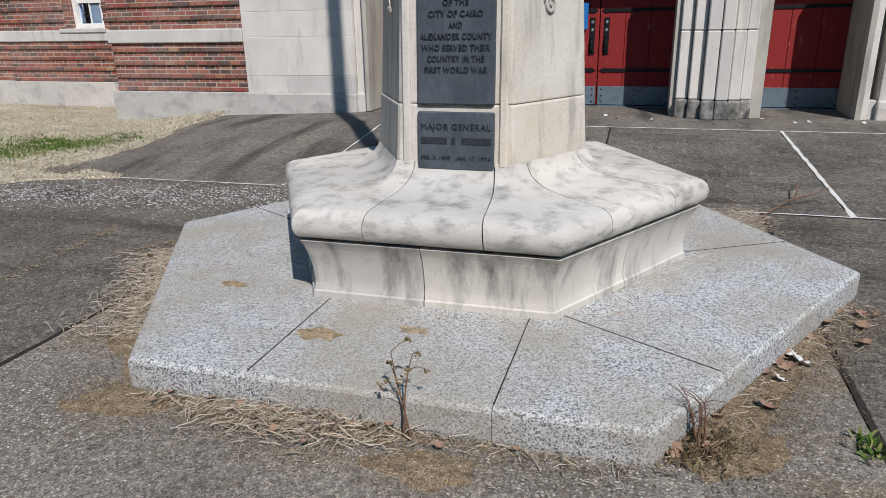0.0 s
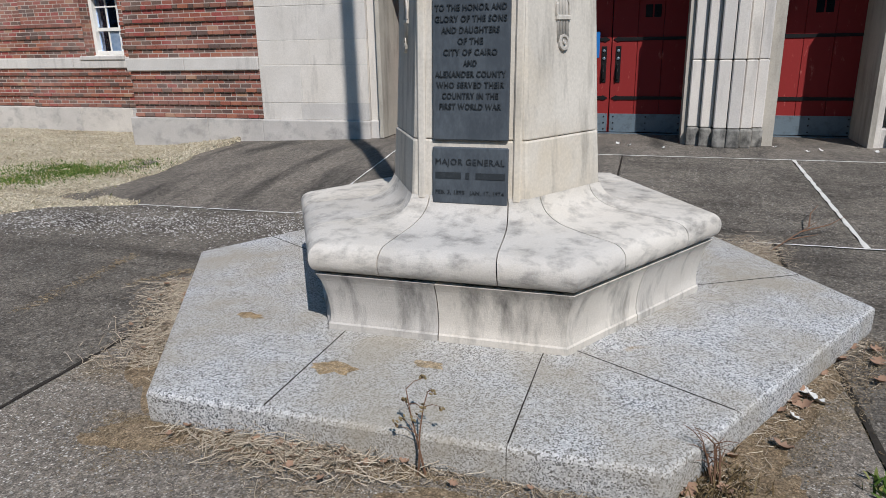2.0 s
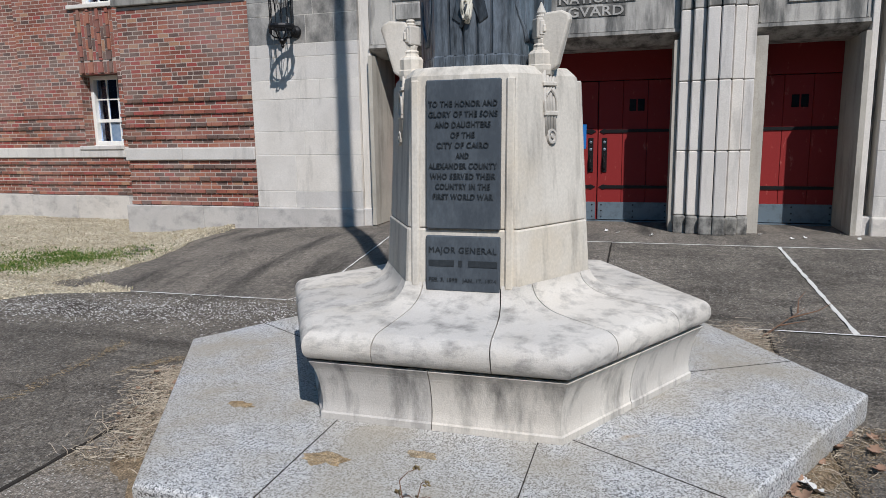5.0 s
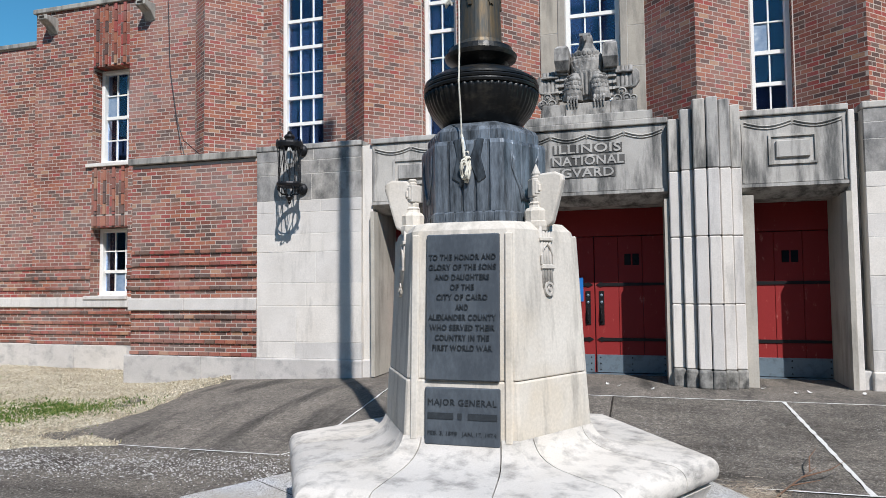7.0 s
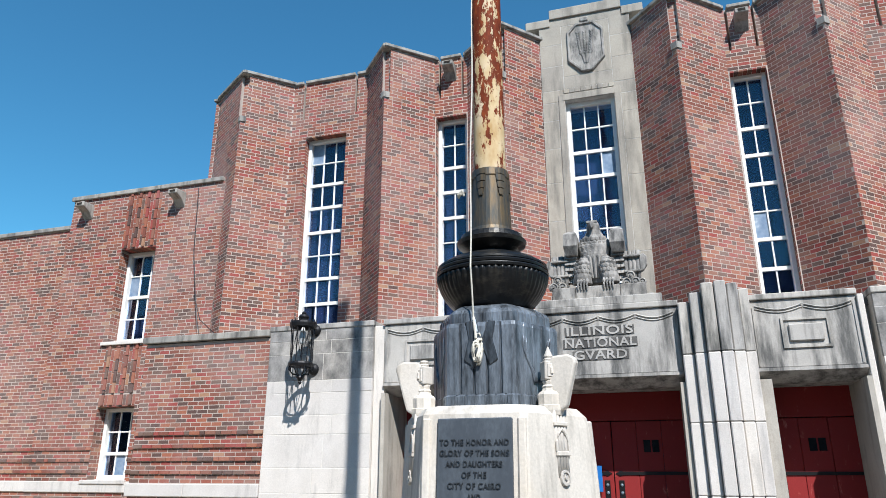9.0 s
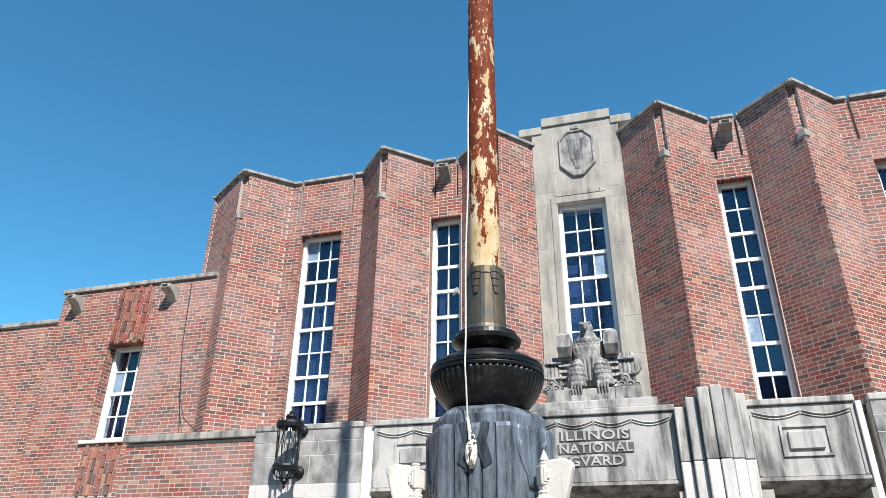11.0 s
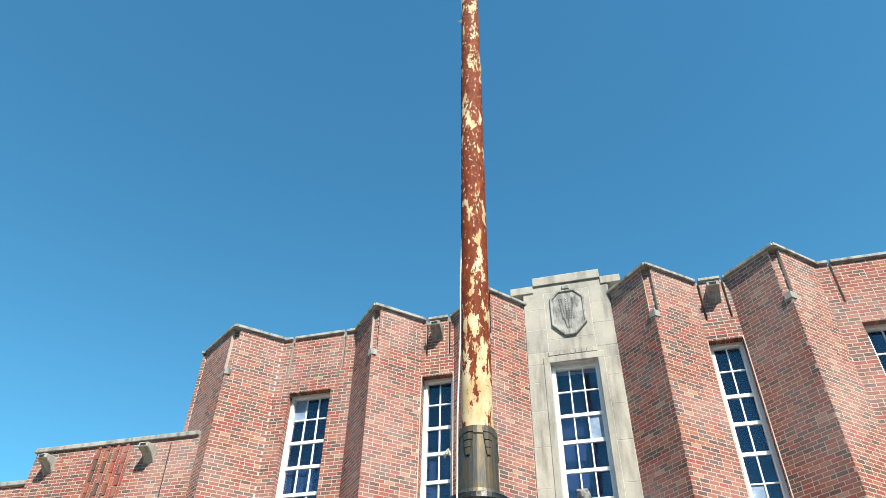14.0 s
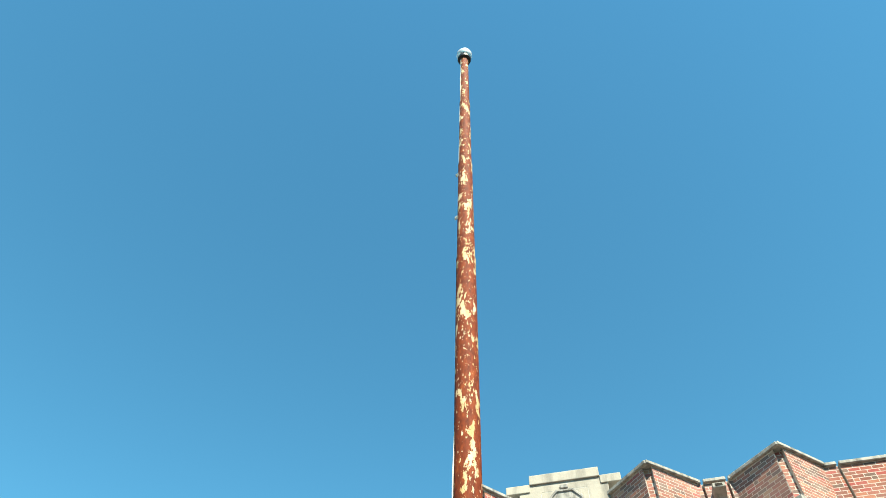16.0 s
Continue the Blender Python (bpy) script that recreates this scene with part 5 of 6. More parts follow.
for z1, r1 in ((7.3, 0.098), (9.4, 0.086), (11.4, 0.075), (13.35, 0.062)):
    bm = bmesh.new()
    lathe(bm, [(r0, z0), (r0, z0 + 0.01), (r0, z0 + 0.03), (r0 - (r0 - r1) * 0.3, z0 + (z1 - z0) * 0.35), (r1 + 0.003, z1 - 0.03), (r1 + 0.003, z1 - 0.01), (r1 + 0.003, z1)], (MX, MY), 28)
    part("pole_section", bm, POLE, pole, "rusty pipe with flaking cream paint", smooth=True)
    bm = bmesh.new()
    lathe(bm, [(r1, z1 - 0.03), (r1 + 0.005, z1 - 0.025), (r1 + 0.005, z1 + 0.01), (r1 - 0.004, z1 + 0.02)], (MX, MY), 28)
    part("joint_ring", bm, POLE, pole)
    z0, r0 = z1, r1 - 0.002
bm = bmesh.new()
lathe(bm, [(0.06, 13.34), (0.11, 13.36), (0.12, 13.40), (0.11, 13.45), (0.07, 13.47)], (MX, MY), 24)
part("pulley_truck", bm, IRON, pole)
bm = bmesh.new()
bmesh.ops.create_uvsphere(bm, u_segments=32, v_segments=20, radius=0.14, matrix=Matrix.Translation((MX, MY, 13.60)))
part("ball", bm, paint("silvery ball", (0.62, 0.64, 0.66), (0.5, 0.5, 0.5), 0.4, 0.6, 0.8, 8, 0.3), pole, "silver ball finial", smooth=True)

# ---- rope on its cleat ----
rope = thing("halyard", "pale rope tied off in a knotted hank", "rope", (0, 0, 0))
RX, RY = -0.975, 3.66
bm = bmesh.new()
pts = [(RX, 3.685, 2.40), (RX, 3.665, 2.55)]
for i in range(60):
    t = i / 59
    z = 2.70 + (13.35 - 2.70) * t
    r = 0.112 - 0.046 * max(0, (z - 3.46) / 9.9)
    s = min(1, max(0, (z - 2.70) / 2.2)) ** 0.8
    pts.append((RX - 0.006 + (MX - r + 0.014 - RX + 0.006) * s + 0.004 * math.sin(z * 5), 3.645 + (MY - 0.04 - 3.645) * s, z))
tube(bm, pts, 0.005, 6)
part("line", bm, ROPE, rope)
rng = random.Random(4)
for j in range(7):
    bm = bmesh.new()
    a = rng.uniform(-0.12, 0.2)
    ln = rng.uniform(0.045, 0.075)
    c = (RX + 0.025 + rng.uniform(-0.012, 0.012), 3.665 + rng.uniform(-0.015, 0.015), 2.225 + rng.uniform(-0.03, 0.03))
    tube(bm, [(c[0] + math.sin(a) * ln * math.cos(q) + 0.018 * math.sin(q), c[1] + 0.014 * math.sin(q * 2), c[2] + math.cos(a) * ln * math.cos(q)) for q in [2 * math.pi * i / 15 for i in range(16)]], 0.007, 6)
    part("hank_loop", bm, ROPE, rope, smooth=True)
bm = bmesh.new()
tube(bm, [(RX, 3.685, 2.41), (RX + 0.01, 3.67, 2.36), (RX + 0.02, 3.66, 2.28)], 0.008, 6)
part("line_end", bm, ROPE, rope)
for z in (3.19, 8.1, 9.1):
    bm = bmesh.new()
    tube(bm, [(-1.055 + 0.03 * min(1, (z - 3) / 6) + 0.02 * math.cos(q * 1.3), (3.72 if z < 4 else 3.97) + 0.015 * math.sin(q * 1.3), z + 0.02 * math.sin(q * 2)) for q in range(6)], 0.008, 6)
    part("snap_knot", bm, ROPE, rope)
cleat = thing("rope_cleat", "dark bronze cleat shaped as a folded badge", "cleat", (0, 0, 0))
for s in (-1, 1):
    bm = bmesh.new()
    out = [(0.0, 0.0), (0.05 * s, 0.13), (0.09 * s, 0.12), (0.07 * s, 0.02), (0.10 * s, -0.10), (0.05 * s, -0.13)]
    loft(bm, [[(-0.935 + x, y, 2.26 + z) for x, z in out] for y in (3.72, 3.675)])
    soften(part("wing", bm, BRONZE, cleat), 0.006, 1)
bm = bmesh.new()
tube(bm, [(-0.985, 3.69, 2.12), (-0.96, 3.67, 2.2), (-0.955, 3.675, 2.32), (-0.97, 3.685, 2.39)], 0.014, 8)
tube(bm, [(-0.955, 3.76, 2.26), (-0.955, 3.67, 2.26)], 0.014, 8)
part("horn", bm, BRONZE, cleat)


# rust-brown stains on the granite
STAIN = concrete("rusty stain on granite", (0.40, 0.29, 0.16), (0.46, 0.38, 0.27), (0.34, 0.22, 0.10), (0.55, 0.52, 0.48), 0.6, 170)
for k, (x, y, rx, ry) in enumerate(((-1.33, 2.58, 0.11, 0.06), (-0.93, 2.72, 0.07, 0.035), (-2.05, 3.02, 0.08, 0.04), (-1.72, 3.35, 0.07, 0.04))):
    bm = bmesh.new()
    rim = []
    for q in range(28):
        t = 2 * math.pi * q / 28
        s = 1 + 0.6 * noise.noise((math.cos(t) * 2 + k * 5, math.sin(t) * 2, k))
        rim.append(bm.verts.new((x + rx * s * math.cos(t), y + ry * s * math.sin(t), 0.1508)))
    c = bm.verts.new((x, y, 0.1516))
    for q in range(28):
        bm.faces.new((rim[q], rim[(q + 1) % 28], c))
    part("rust_stain", bm, STAIN, plinth, "rust-brown stain on granite")


# ---- the stone eagle over the doors ----
ledge = thing("statue_ledge", "stained stone ledge under the eagle", "ledge", (0, 0, 0))
soften(part("lower_step", cube(-1.55, 0.13, 9.14, 9.95, 3.682, 3.80), STAINED, ledge), 0.012)
for a, b in ((-1.31, -1.0), (-0.996, -0.40), (-0.396, -0.06)):
    soften(part("upper_step", cube(a, b, 9.24, 9.90, 3.802, 3.985), CARVED, ledge), 0.012)


def blob(bm, at, size, turn=(0, 0, 0), sub=2):
    m = Matrix.Translation(at) @ Euler([radians(q) for q in turn]).to_matrix().to_4x4() @ Matrix.Diagonal((*size, 1))
    bmesh.ops.create_icosphere(bm, subdivisions=sub, radius=1, matrix=m)


def scales(bm, at, size, rows, per, span=2.3, scale=0.05, flat=0.22):
    """Overlapping feathers over the front of an egg shape."""
    for i in range(rows):
        v = -0.8 + 1.6 * i / max(1, rows - 1)
        r = math.sqrt(max(0.05, 1 - v * v))
        for j in range(per):
            a = -span / 2 + span * (j + 0.25 + 0.5 * (i % 2)) / per
            x, y, z = at[0] + size[0] * r * math.sin(a), at[1] - size[1] * r * math.cos(a), at[2] + size[2] * v
            blob(bm, (x, y, z), (scale, scale * flat, scale * 1.15), (math.degrees(v * 0.6) + 8, 0, math.degrees(a)), 1)


EX, EY = -0.72, 9.52
bm = bmesh.new()
body = (EX, EY + 0.03, 4.50)
loft(bm, [[(EX + rx * math.cos(q * 0.3927), EY + oy + ry * math.sin(q * 0.3927), z) for q in range(16)] for rx, ry, oy, z in ((0.13, 0.10, 0.02, 4.08), (0.165, 0.14, 0.0, 4.28), (0.20, 0.165, 0.0, 4.48), (0.235, 0.17, 0.01, 4.62), (0.225, 0.15, 0.03, 4.71), (0.14, 0.115, 0.02, 4.79), (0.098, 0.10, 0.0, 4.86), (0.092, 0.10, -0.02, 4.93), (0.08, 0.085, -0.02, 4.98), (0.04, 0.05, -0.01, 5.0))])
for row in range(5):
    z = 4.44 + row * 0.068
    rx, ry = 0.20 + 0.008 * row - 0.02 * max(0, row - 2), 0.163 - 0.006 * max(0, row - 2)
    for q in range(7):
        a = -1.15 + 2.3 * (q + 0.5 * (row % 2)) / 6.5
        blob(bm, (EX + rx * math.sin(a), EY + 0.012 - ry * math.cos(a), z), (0.036, 0.012, 0.045), (10, 0, math.degrees(a)), 1)
for q in range(7):
    a = -0.95 + 1.9 * q / 6
    tube(bm, [(EX + 0.20 * math.sin(a), EY - 0.16 * math.cos(a), 4.43), (EX + 0.175 * math.sin(a), EY - 0.148 * math.cos(a), 4.30), (EX + 0.14 * math.sin(a), EY - 0.11 * math.cos(a), 4.14)], 0.021, 6)
loft(bm, [[(EX - 0.01 + x, EY - 0.09, 4.94 + z) for x, z in ((-0.035, 0.02), (0.035, 0.02), (0.03, -0.03), (-0.03, -0.03))], [(EX - 0.01 + x, EY - 0.17, 4.93 + z) for x, z in ((-0.024, 0.012), (0.024, 0.012), (0.02, -0.05), (-0.02, -0.05))], [(EX - 0.01 + x, EY - 0.185, 4.875 + z) for x, z in ((-0.006, 0.005), (0.006, 0.005), (0.005, -0.012), (-0.005, -0.012))]])
box(bm, EX - 0.085, EX + 0.065, EY - 0.11, EY - 0.02, 4.965, 4.995)
for s in (-1, 1):
    # folded wings like square shoulders
    wx = EX + s * 0.325
    loft(bm, [[(wx - 0.085, EY - 0.12, 4.50), (wx + 0.085, EY - 0.12, 4.50), (wx + 0.085, EY + 0.2, 4.50), (wx - 0.085, EY + 0.2, 4.50)],
              [(wx - 0.10, EY - 0.19, 4.62), (wx + 0.10, EY - 0.19, 4.62), (wx + 0.10, EY + 0.2, 4.62), (wx - 0.10, EY + 0.2, 4.62)],
              [(wx - 0.095, EY - 0.17, 4.80), (wx + 0.095, EY - 0.17, 4.80), (wx + 0.09, EY + 0.2, 4.82), (wx - 0.09, EY + 0.2, 4.82)],
              [(wx - 0.06, EY - 0.08, 4.86), (wx + 0.06, EY - 0.08, 4.86), (wx + 0.06, EY + 0.16, 4.86), (wx - 0.06, EY + 0.16, 4.86)]])
    for r in range(5):
        for j in range(3):
            x = wx - 0.075 + j * 0.06
            z = 4.50 - r * 0.085
            loft(bm, [[(x - 0.026, EY - 0.04 + 0.015 * r, z + 0.05), (x + 0.026, EY - 0.04 + 0.015 * r, z + 0.05), (x + 0.026, EY + 0.1, z + 0.05), (x - 0.026, EY + 0.1, z + 0.05)], [(x - 0.028, EY - 0.075 + 0.015 * r, z - 0.04), (x + 0.028, EY - 0.075 + 0.015 * r, z - 0.04), (x + 0.028, EY + 0.1, z - 0.04), (x - 0.028, EY + 0.1, z - 0.04)]])
    loft(bm, [[(EX + s * (0.17 + o) + rx * math.cos(q * 0.5236), EY - 0.10 + ry * math.sin(q * 0.5236), z) for q in range(12)] for rx, ry, o, z in ((0.135, 0.11, 0.02, 4.06), (0.13, 0.135, 0.015, 4.14), (0.115, 0.14, 0.005, 4.26), (0.095, 0.12, -0.01, 4.36), (0.06, 0.08, -0.02, 4.43))])
    scales(bm, (EX + s * 0.175, EY - 0.10, 4.25), (0.128, 0.142, 0.16), 6, 6, 2.8, 0.03)
    for j in range(4):
        x = EX + s * 0.175 + (j - 1.5) * 0.04
        tube(bm, [(x, EY - 0.19, 4.10), (x, EY - 0.285, 4.05), (x, EY - 0.30, 3.99), (x, EY - 0.295, 3.93)], 0.021, 6, 0.009)
        for q in range(2):
            blob(bm, (x, EY - 0.235 - q * 0.045, 4.07 - q * 0.025), (0.026, 0.018, 0.022), sub=1)
box(bm, EX - 0.22, EX + 0.22, EY + 0.02, EY + 0.3, 3.99, 4.6)
eagle = tagged(part("eagle_statue", bm, CARVED), "grey carved stone eagle with folded wings on a ledge", "statue")


def rods(x, s):
    ob = thing("stone_fasces", "grey carved stone rod bundle with axe beside the eagle", "carving", (0, 0, 0), "bundles beside the eagle")
    for j in range(4):
        bm = bmesh.new()
        tube(bm, [(x - 0.075 + j * 0.05, 9.50, 3.99), (x - 0.085 + j * 0.057, 9.52, 4.52)], 0.030, 8)
        part("rod", bm, CARVED, ob, smooth=True)
    for z in (4.20, 4.42):
        part("binding", cube(x - 0.115, x + 0.115, 9.45, 9.58, z, z + 0.03, 0.006), CARVED, ob)
    bm = bmesh.new()
    loft(bm, [[(x + s * q, y, z) for q, z in ((0.1, 4.20), (0.15, 4.22), (0.20, 4.30), (0.20, 4.42), (0.16, 4.47), (0.1, 4.44))] for y in (9.48, 9.56)])
    soften(part("axe_head", bm, CARVED, ob), 0.01, 1)
    for k, (dx, z, r) in enumerate(((-0.09, 4.05, 0.06), (0.03, 4.05, 0.06), (0.12 * s, 4.04, 0.05), (-0.03, 4.14, 0.06))):
        bm = bmesh.new()
        lathe(bm, [(r, 0), (r, 0.06), (r * 0.7, 0.07), (r * 0.65, 0.055), (r * 0.35, 0.055), (r * 0.3, 0.075)], (0, 0), 14)
        bmesh.ops.transform(bm, matrix=Matrix.Translation((x + dx, 9.46, z)) @ Matrix.Rotation(radians(90), 4, "X"), verts=bm.verts)
        part("scroll", bm, CARVED, ob)
    return ob


rods(EX + 0.50, 1)
rods(EX - 0.50, -1)

# ---- the iron wall lantern ----
LX, LY = -4.865, 8.70


def lantern(x):
    ob = thing("wall_lantern", "black wrought-iron cage lantern on a stone wall", "lantern", (0, 0, 0), "wall lanterns")
    at = (x, LY)
    bm = bmesh.new()
    lathe(bm, [(0.165, 3.54), (0.19, 3.55), (0.195, 3.60), (0.19, 3.625), (0.15, 3.63), (0.13, 3.60), (0.15, 3.545)], at, 24, hollow=True)
    part("crown_ring", bm, IRON, ob)
    for k in range(14):
        a = 2 * math.pi * k / 14
        bm = bmesh.new()
        loft(bm, [[(x + 0.185 * math.cos(a + d), LY + 0.185 * math.sin(a + d), z) for d, z in ((-0.05, 3.62), (0.05, 3.62), (0.0, 3.66))], [(x + 0.17 * math.cos(a + d), LY + 0.17 * math.sin(a + d), z) for d, z in ((-0.05, 3.62), (0.05, 3.62), (0.0, 3.66))]])
        part("crown_point", bm, IRON, ob)
    bm = bmesh.new()
    lathe(bm, [(0.07, 3.62), (0.085, 3.65), (0.065, 3.67), (0.08, 3.70), (0.06, 3.735), (0.03, 3.745), (0.035, 3.765), (0.01, 3.79)], at, 16)
    part("cap", bm, IRON, ob)
    for k in range(12):
        a = 2 * math.pi * k / 12
        bm = bmesh.new()
        tube(bm, [(x + r * math.cos(a + tw), LY + r * math.sin(a + tw), z) for r, z, tw in ((0.165, 3.56, 0), (0.16, 3.40, 0.08), (0.155, 3.2, 0.0), (0.155, 3.04, 0))], 0.007, 5)
        part("cage_bar", bm, IRON, ob)
        if k % 2 == 0:
            bm = bmesh.new()
            tube(bm, [(x + 0.16 * math.cos(a + q * 0.26), LY + 0.16 * math.sin(a + q * 0.26), 3.10 + 0.2 * q) for q in range(3)], 0.005, 4)
            part("cross_bar", bm, IRON, ob)
    bm = bmesh.new()
    lathe(bm, [(0.15, 2.98), (0.175, 2.99), (0.18, 3.02), (0.17, 3.045), (0.145, 3.04)], at, 24, hollow=True)
    part("lower_ring", bm, IRON, ob)
    for k in range(8):
        a = 2 * math.pi * k / 8
        bm = bmesh.new()
        tube(bm, [(x + r * math.cos(a), LY + r * math.sin(a), z) for r, z in ((0.16, 3.0), (0.165, 2.93), (0.12, 2.88), (0.05, 2.87), (0.03, 2.84))], 0.009, 5)
        part("scroll", bm, IRON, ob)
        bm = bmesh.new()
        blob(bm, (x + 0.17 * math.cos(a), LY + 0.17 * math.sin(a), 2.95), (0.018, 0.018, 0.03), sub=1)
        part("drop", bm, IRON, ob)
    bm = bmesh.new()
    lathe(bm, [(0.05, 2.86), (0.06, 2.83), (0.035, 2.80), (0.02, 2.78), (0.028, 2.765), (0.004, 2.73)], at, 14)
    part("finial", bm, IRON, ob)
    bm = bmesh.new()
    lathe(bm, [(0.02, 3.55), (0.03, 3.52), (0.052, 3.42), (0.04, 3.33), (0.02, 3.30)], at, 16)
    part("lamp_globe", bm, paint("cloudy lamp glass", (0.5, 0.52, 0.52), (0.35, 0.36, 0.36), 0.2), ob, "cloudy glass lamp globe", smooth=True)
    for z in (3.58, 3.0):
        bm = bmesh.new()
        tube(bm, [(x, LY + 0.15, z), (x, D - 0.02, z)], 0.02, 8)
        arm = part("wall_arm", bm, IRON, ob)
        bm = bmesh.new()
        lathe(bm, [(0.085, 0), (0.085, 0.015), (0.07, 0.035), (0.04, 0.05), (0.02, 0.05)], (0, 0), 20)
        bmesh.ops.transform(bm, matrix=Matrix.Translation((x, D - 0.012, z)) @ Matrix.Rotation(radians(90), 4, "X"), verts=bm.verts)
        part("rosette", bm, IRON, arm)
    return ob


lantern(LX)
lantern(mirror(LX))


# ---- grass, straw, weeds and litter ----
def leafy(name, stops, rough=0.9):
    m, n, l, b = material(name, rough)
    c = ramp(n, l, n.new("ShaderNodeNewGeometry").outputs["Random Per Island"], stops)
    c = mix(n, l, 0.4, c, ramp(n, l, noise_of(n, l, where(n, l), 25, 3), [(0.3, grey(0.6)), (0.7, grey(1.1))]), "MULTIPLY")
    l.new(c, b.inputs["Base Color"])
    return m


STRAW = leafy("dry straw", [(0.0, (0.17, 0.13, 0.095)), (0.4, (0.36, 0.30, 0.225)), (0.8, (0.54, 0.47, 0.37)), (1.0, (0.15, 0.10, 0.07))])
TURF = leafy("bleached winter turf", [(0.0, (0.30, 0.25, 0.17)), (0.4, (0.48, 0.42, 0.31)), (0.8, (0.62, 0.56, 0.44)), (1.0, (0.25, 0.22, 0.12))])
GREEN = leafy("green winter grass", [(0.0, (0.05, 0.10, 0.016)), (0.6, (0.09, 0.155, 0.03)), (1.0, (0.30, 0.28, 0.11))])
DEAD = leafy("dead dark weed", [(0.0, (0.06, 0.045, 0.025)), (0.6, (0.13, 0.09, 0.045)), (1.0, (0.25, 0.19, 0.10))])
LEAF = leafy("dry brown leaf", [(0.0, (0.19, 0.10, 0.065)), (0.5, (0.33, 0.22, 0.155)), (1.0, (0.47, 0.38, 0.29))])
MOSS = concrete("brown mossy grit", (0.23, 0.165, 0.10), (0.30, 0.23, 0.155), (0.17, 0.12, 0.075), (0.42, 0.37, 0.30), 0.5, 75)


def blades(name, label, spots, mat, seed, category):
    """Thin bent blades: spots of (x, y, z, length, lean, width)."""
    rng = random.Random(seed)
    vs, fs = [], []
    for x, y, z, ln, lean, w in spots:
        a = rng.uniform(0, 2 * math.pi)
        b = rng.uniform(0, 2 * math.pi)
        dx, dy = math.cos(a), math.sin(a)
        sx, sy = math.cos(b) * w, math.sin(b) * w
        h = ln * math.cos(lean)
        o = ln * math.sin(lean)
        i = len(vs)
        vs += [(x - sx, y - sy, z), (x + sx, y + sy, z), (x + sx + dx * o * 0.5, y + sy + dy * o * 0.5, z + h * 0.65), (x - sx + dx * o * 0.5, y - sy + dy * o * 0.5, z + h * 0.65), (x + dx * o, y + dy * o, z + h)]
        fs += [(i, i + 1, i + 2, i + 3), (i + 3, i + 2, i + 4)]
    return tagged(raw(name, vs, fs, mat), label, category, kind="stuff")


rng = random.Random(12)
tan, green = [], []
for _ in range(60000):
    y = rng.uniform(4.8, 10.45)
    x = lawn_edge(y) - abs(rng.gauss(0, 3.2)) + 0.03
    if x < -16 or (x > -8.0 and y > 9.0):
        continue
    z = lawn_height(x, y) + 0.6 * slope(y) * max(0, 1 - (lawn_edge(y) - x) / 1.2) - 0.006
    patch = noise.noise((x * 0.9, y * 1.4, 7))
    near = math.exp(-((x + 7.2) / 0.85) ** 2 - ((y - 7.0) / 0.38) ** 2) + 0.8 * math.exp(-((x + 7.6) / 0.5) ** 2 - ((y - 6.3) / 0.25) ** 2)
    if rng.random() < 1.3 * near or (patch > 0.42 and rng.random() < 0.22):
        green.append((x, y, z, rng.uniform(0.02, 0.05), rng.uniform(0.3, 1.1), 0.006))
    else:
        tan.append((x, y, z, rng.uniform(0.012, 0.045), rng.uniform(0.6, 1.45), 0.005))
for _ in range(5000):
    x, y = (rng.gauss(-7.25, 0.5), rng.gauss(7.05, 0.22)) if rng.random() < 0.7 else (rng.gauss(-7.6, 0.4), rng.gauss(6.35, 0.16))
    if noise.noise((x * 2.2, y * 3, 2)) + 0.4 * noise.noise((x * 7, y * 9, 2)) > 0.06:
        green.append((x, y, lawn_height(x, y) - 0.01, rng.uniform(0.02, 0.055), rng.uniform(0.2, 1.1), 0.006))
blades("dry_grass", "short straw-coloured winter grass", tan, TURF, 1, "grass")
blades("green_grass", "small patch of green grass in a dry lawn", green, GREEN, 2, "grass")


def dirt(name, x, y, rx, ry, seed, mat=MOSS, z=0.003, turn=0.0):
    """A thin uneven patch of grit on the concrete."""
    bm = bmesh.new()
    n = 40
    rim = []
    for k in range(n):
        a = 2 * math.pi * k / n
        q = 1 + 0.5 * noise.noise((math.cos(a) * 1.6 + seed, math.sin(a) * 1.6, seed * 2.1)) + 0.2 * noise.noise((math.cos(a) * 7 + seed, math.sin(a) * 7, 1))
        px, py = rx * q * math.cos(a), ry * q * math.sin(a)
        rim.append((x + px * math.cos(turn) - py * math.sin(turn), y + px * math.sin(turn) + py * math.cos(turn)))
    c = bm.verts.new((x, y, z + 0.006))
    out = [bm.verts.new((px, py, 0.0005)) for px, py in rim]
    mid = [bm.verts.new((x + (px - x) * 0.75, y + (py - y) * 0.75, z + 0.003)) for px, py in rim]
    for k in range(n):
        j = (k + 1) % n
        bm.faces.new((out[k], out[j], mid[j], mid[k]))
        bm.faces.new((mid[k], mid[j], c))
    return tagged(part(name, bm, mat, smooth=True), "brown mossy grit on worn concrete", "dirt", kind="stuff")


dirt("grit", -1.25, 2.12, 0.6, 0.06, 2)
dirt("grit", -2.0, 2.06, 0.24, 0.10, 12, turn=0.25)
dirt("grit", -0.66, 1.97, 0.20, 0.10, 13)
dirt("grit", 0.42, 2.34, 0.22, 0.12, 14, turn=0.6)
dirt("grit", 0.36, 2.48, 0.14, 0.3, 5, turn=-0.5)
dirt("grit", 0.66, 3.05, 0.10, 0.45, 6, turn=-0.5)
dirt("grit", -2.35, 2.70, 0.16, 0.45, 7, turn=0.5)


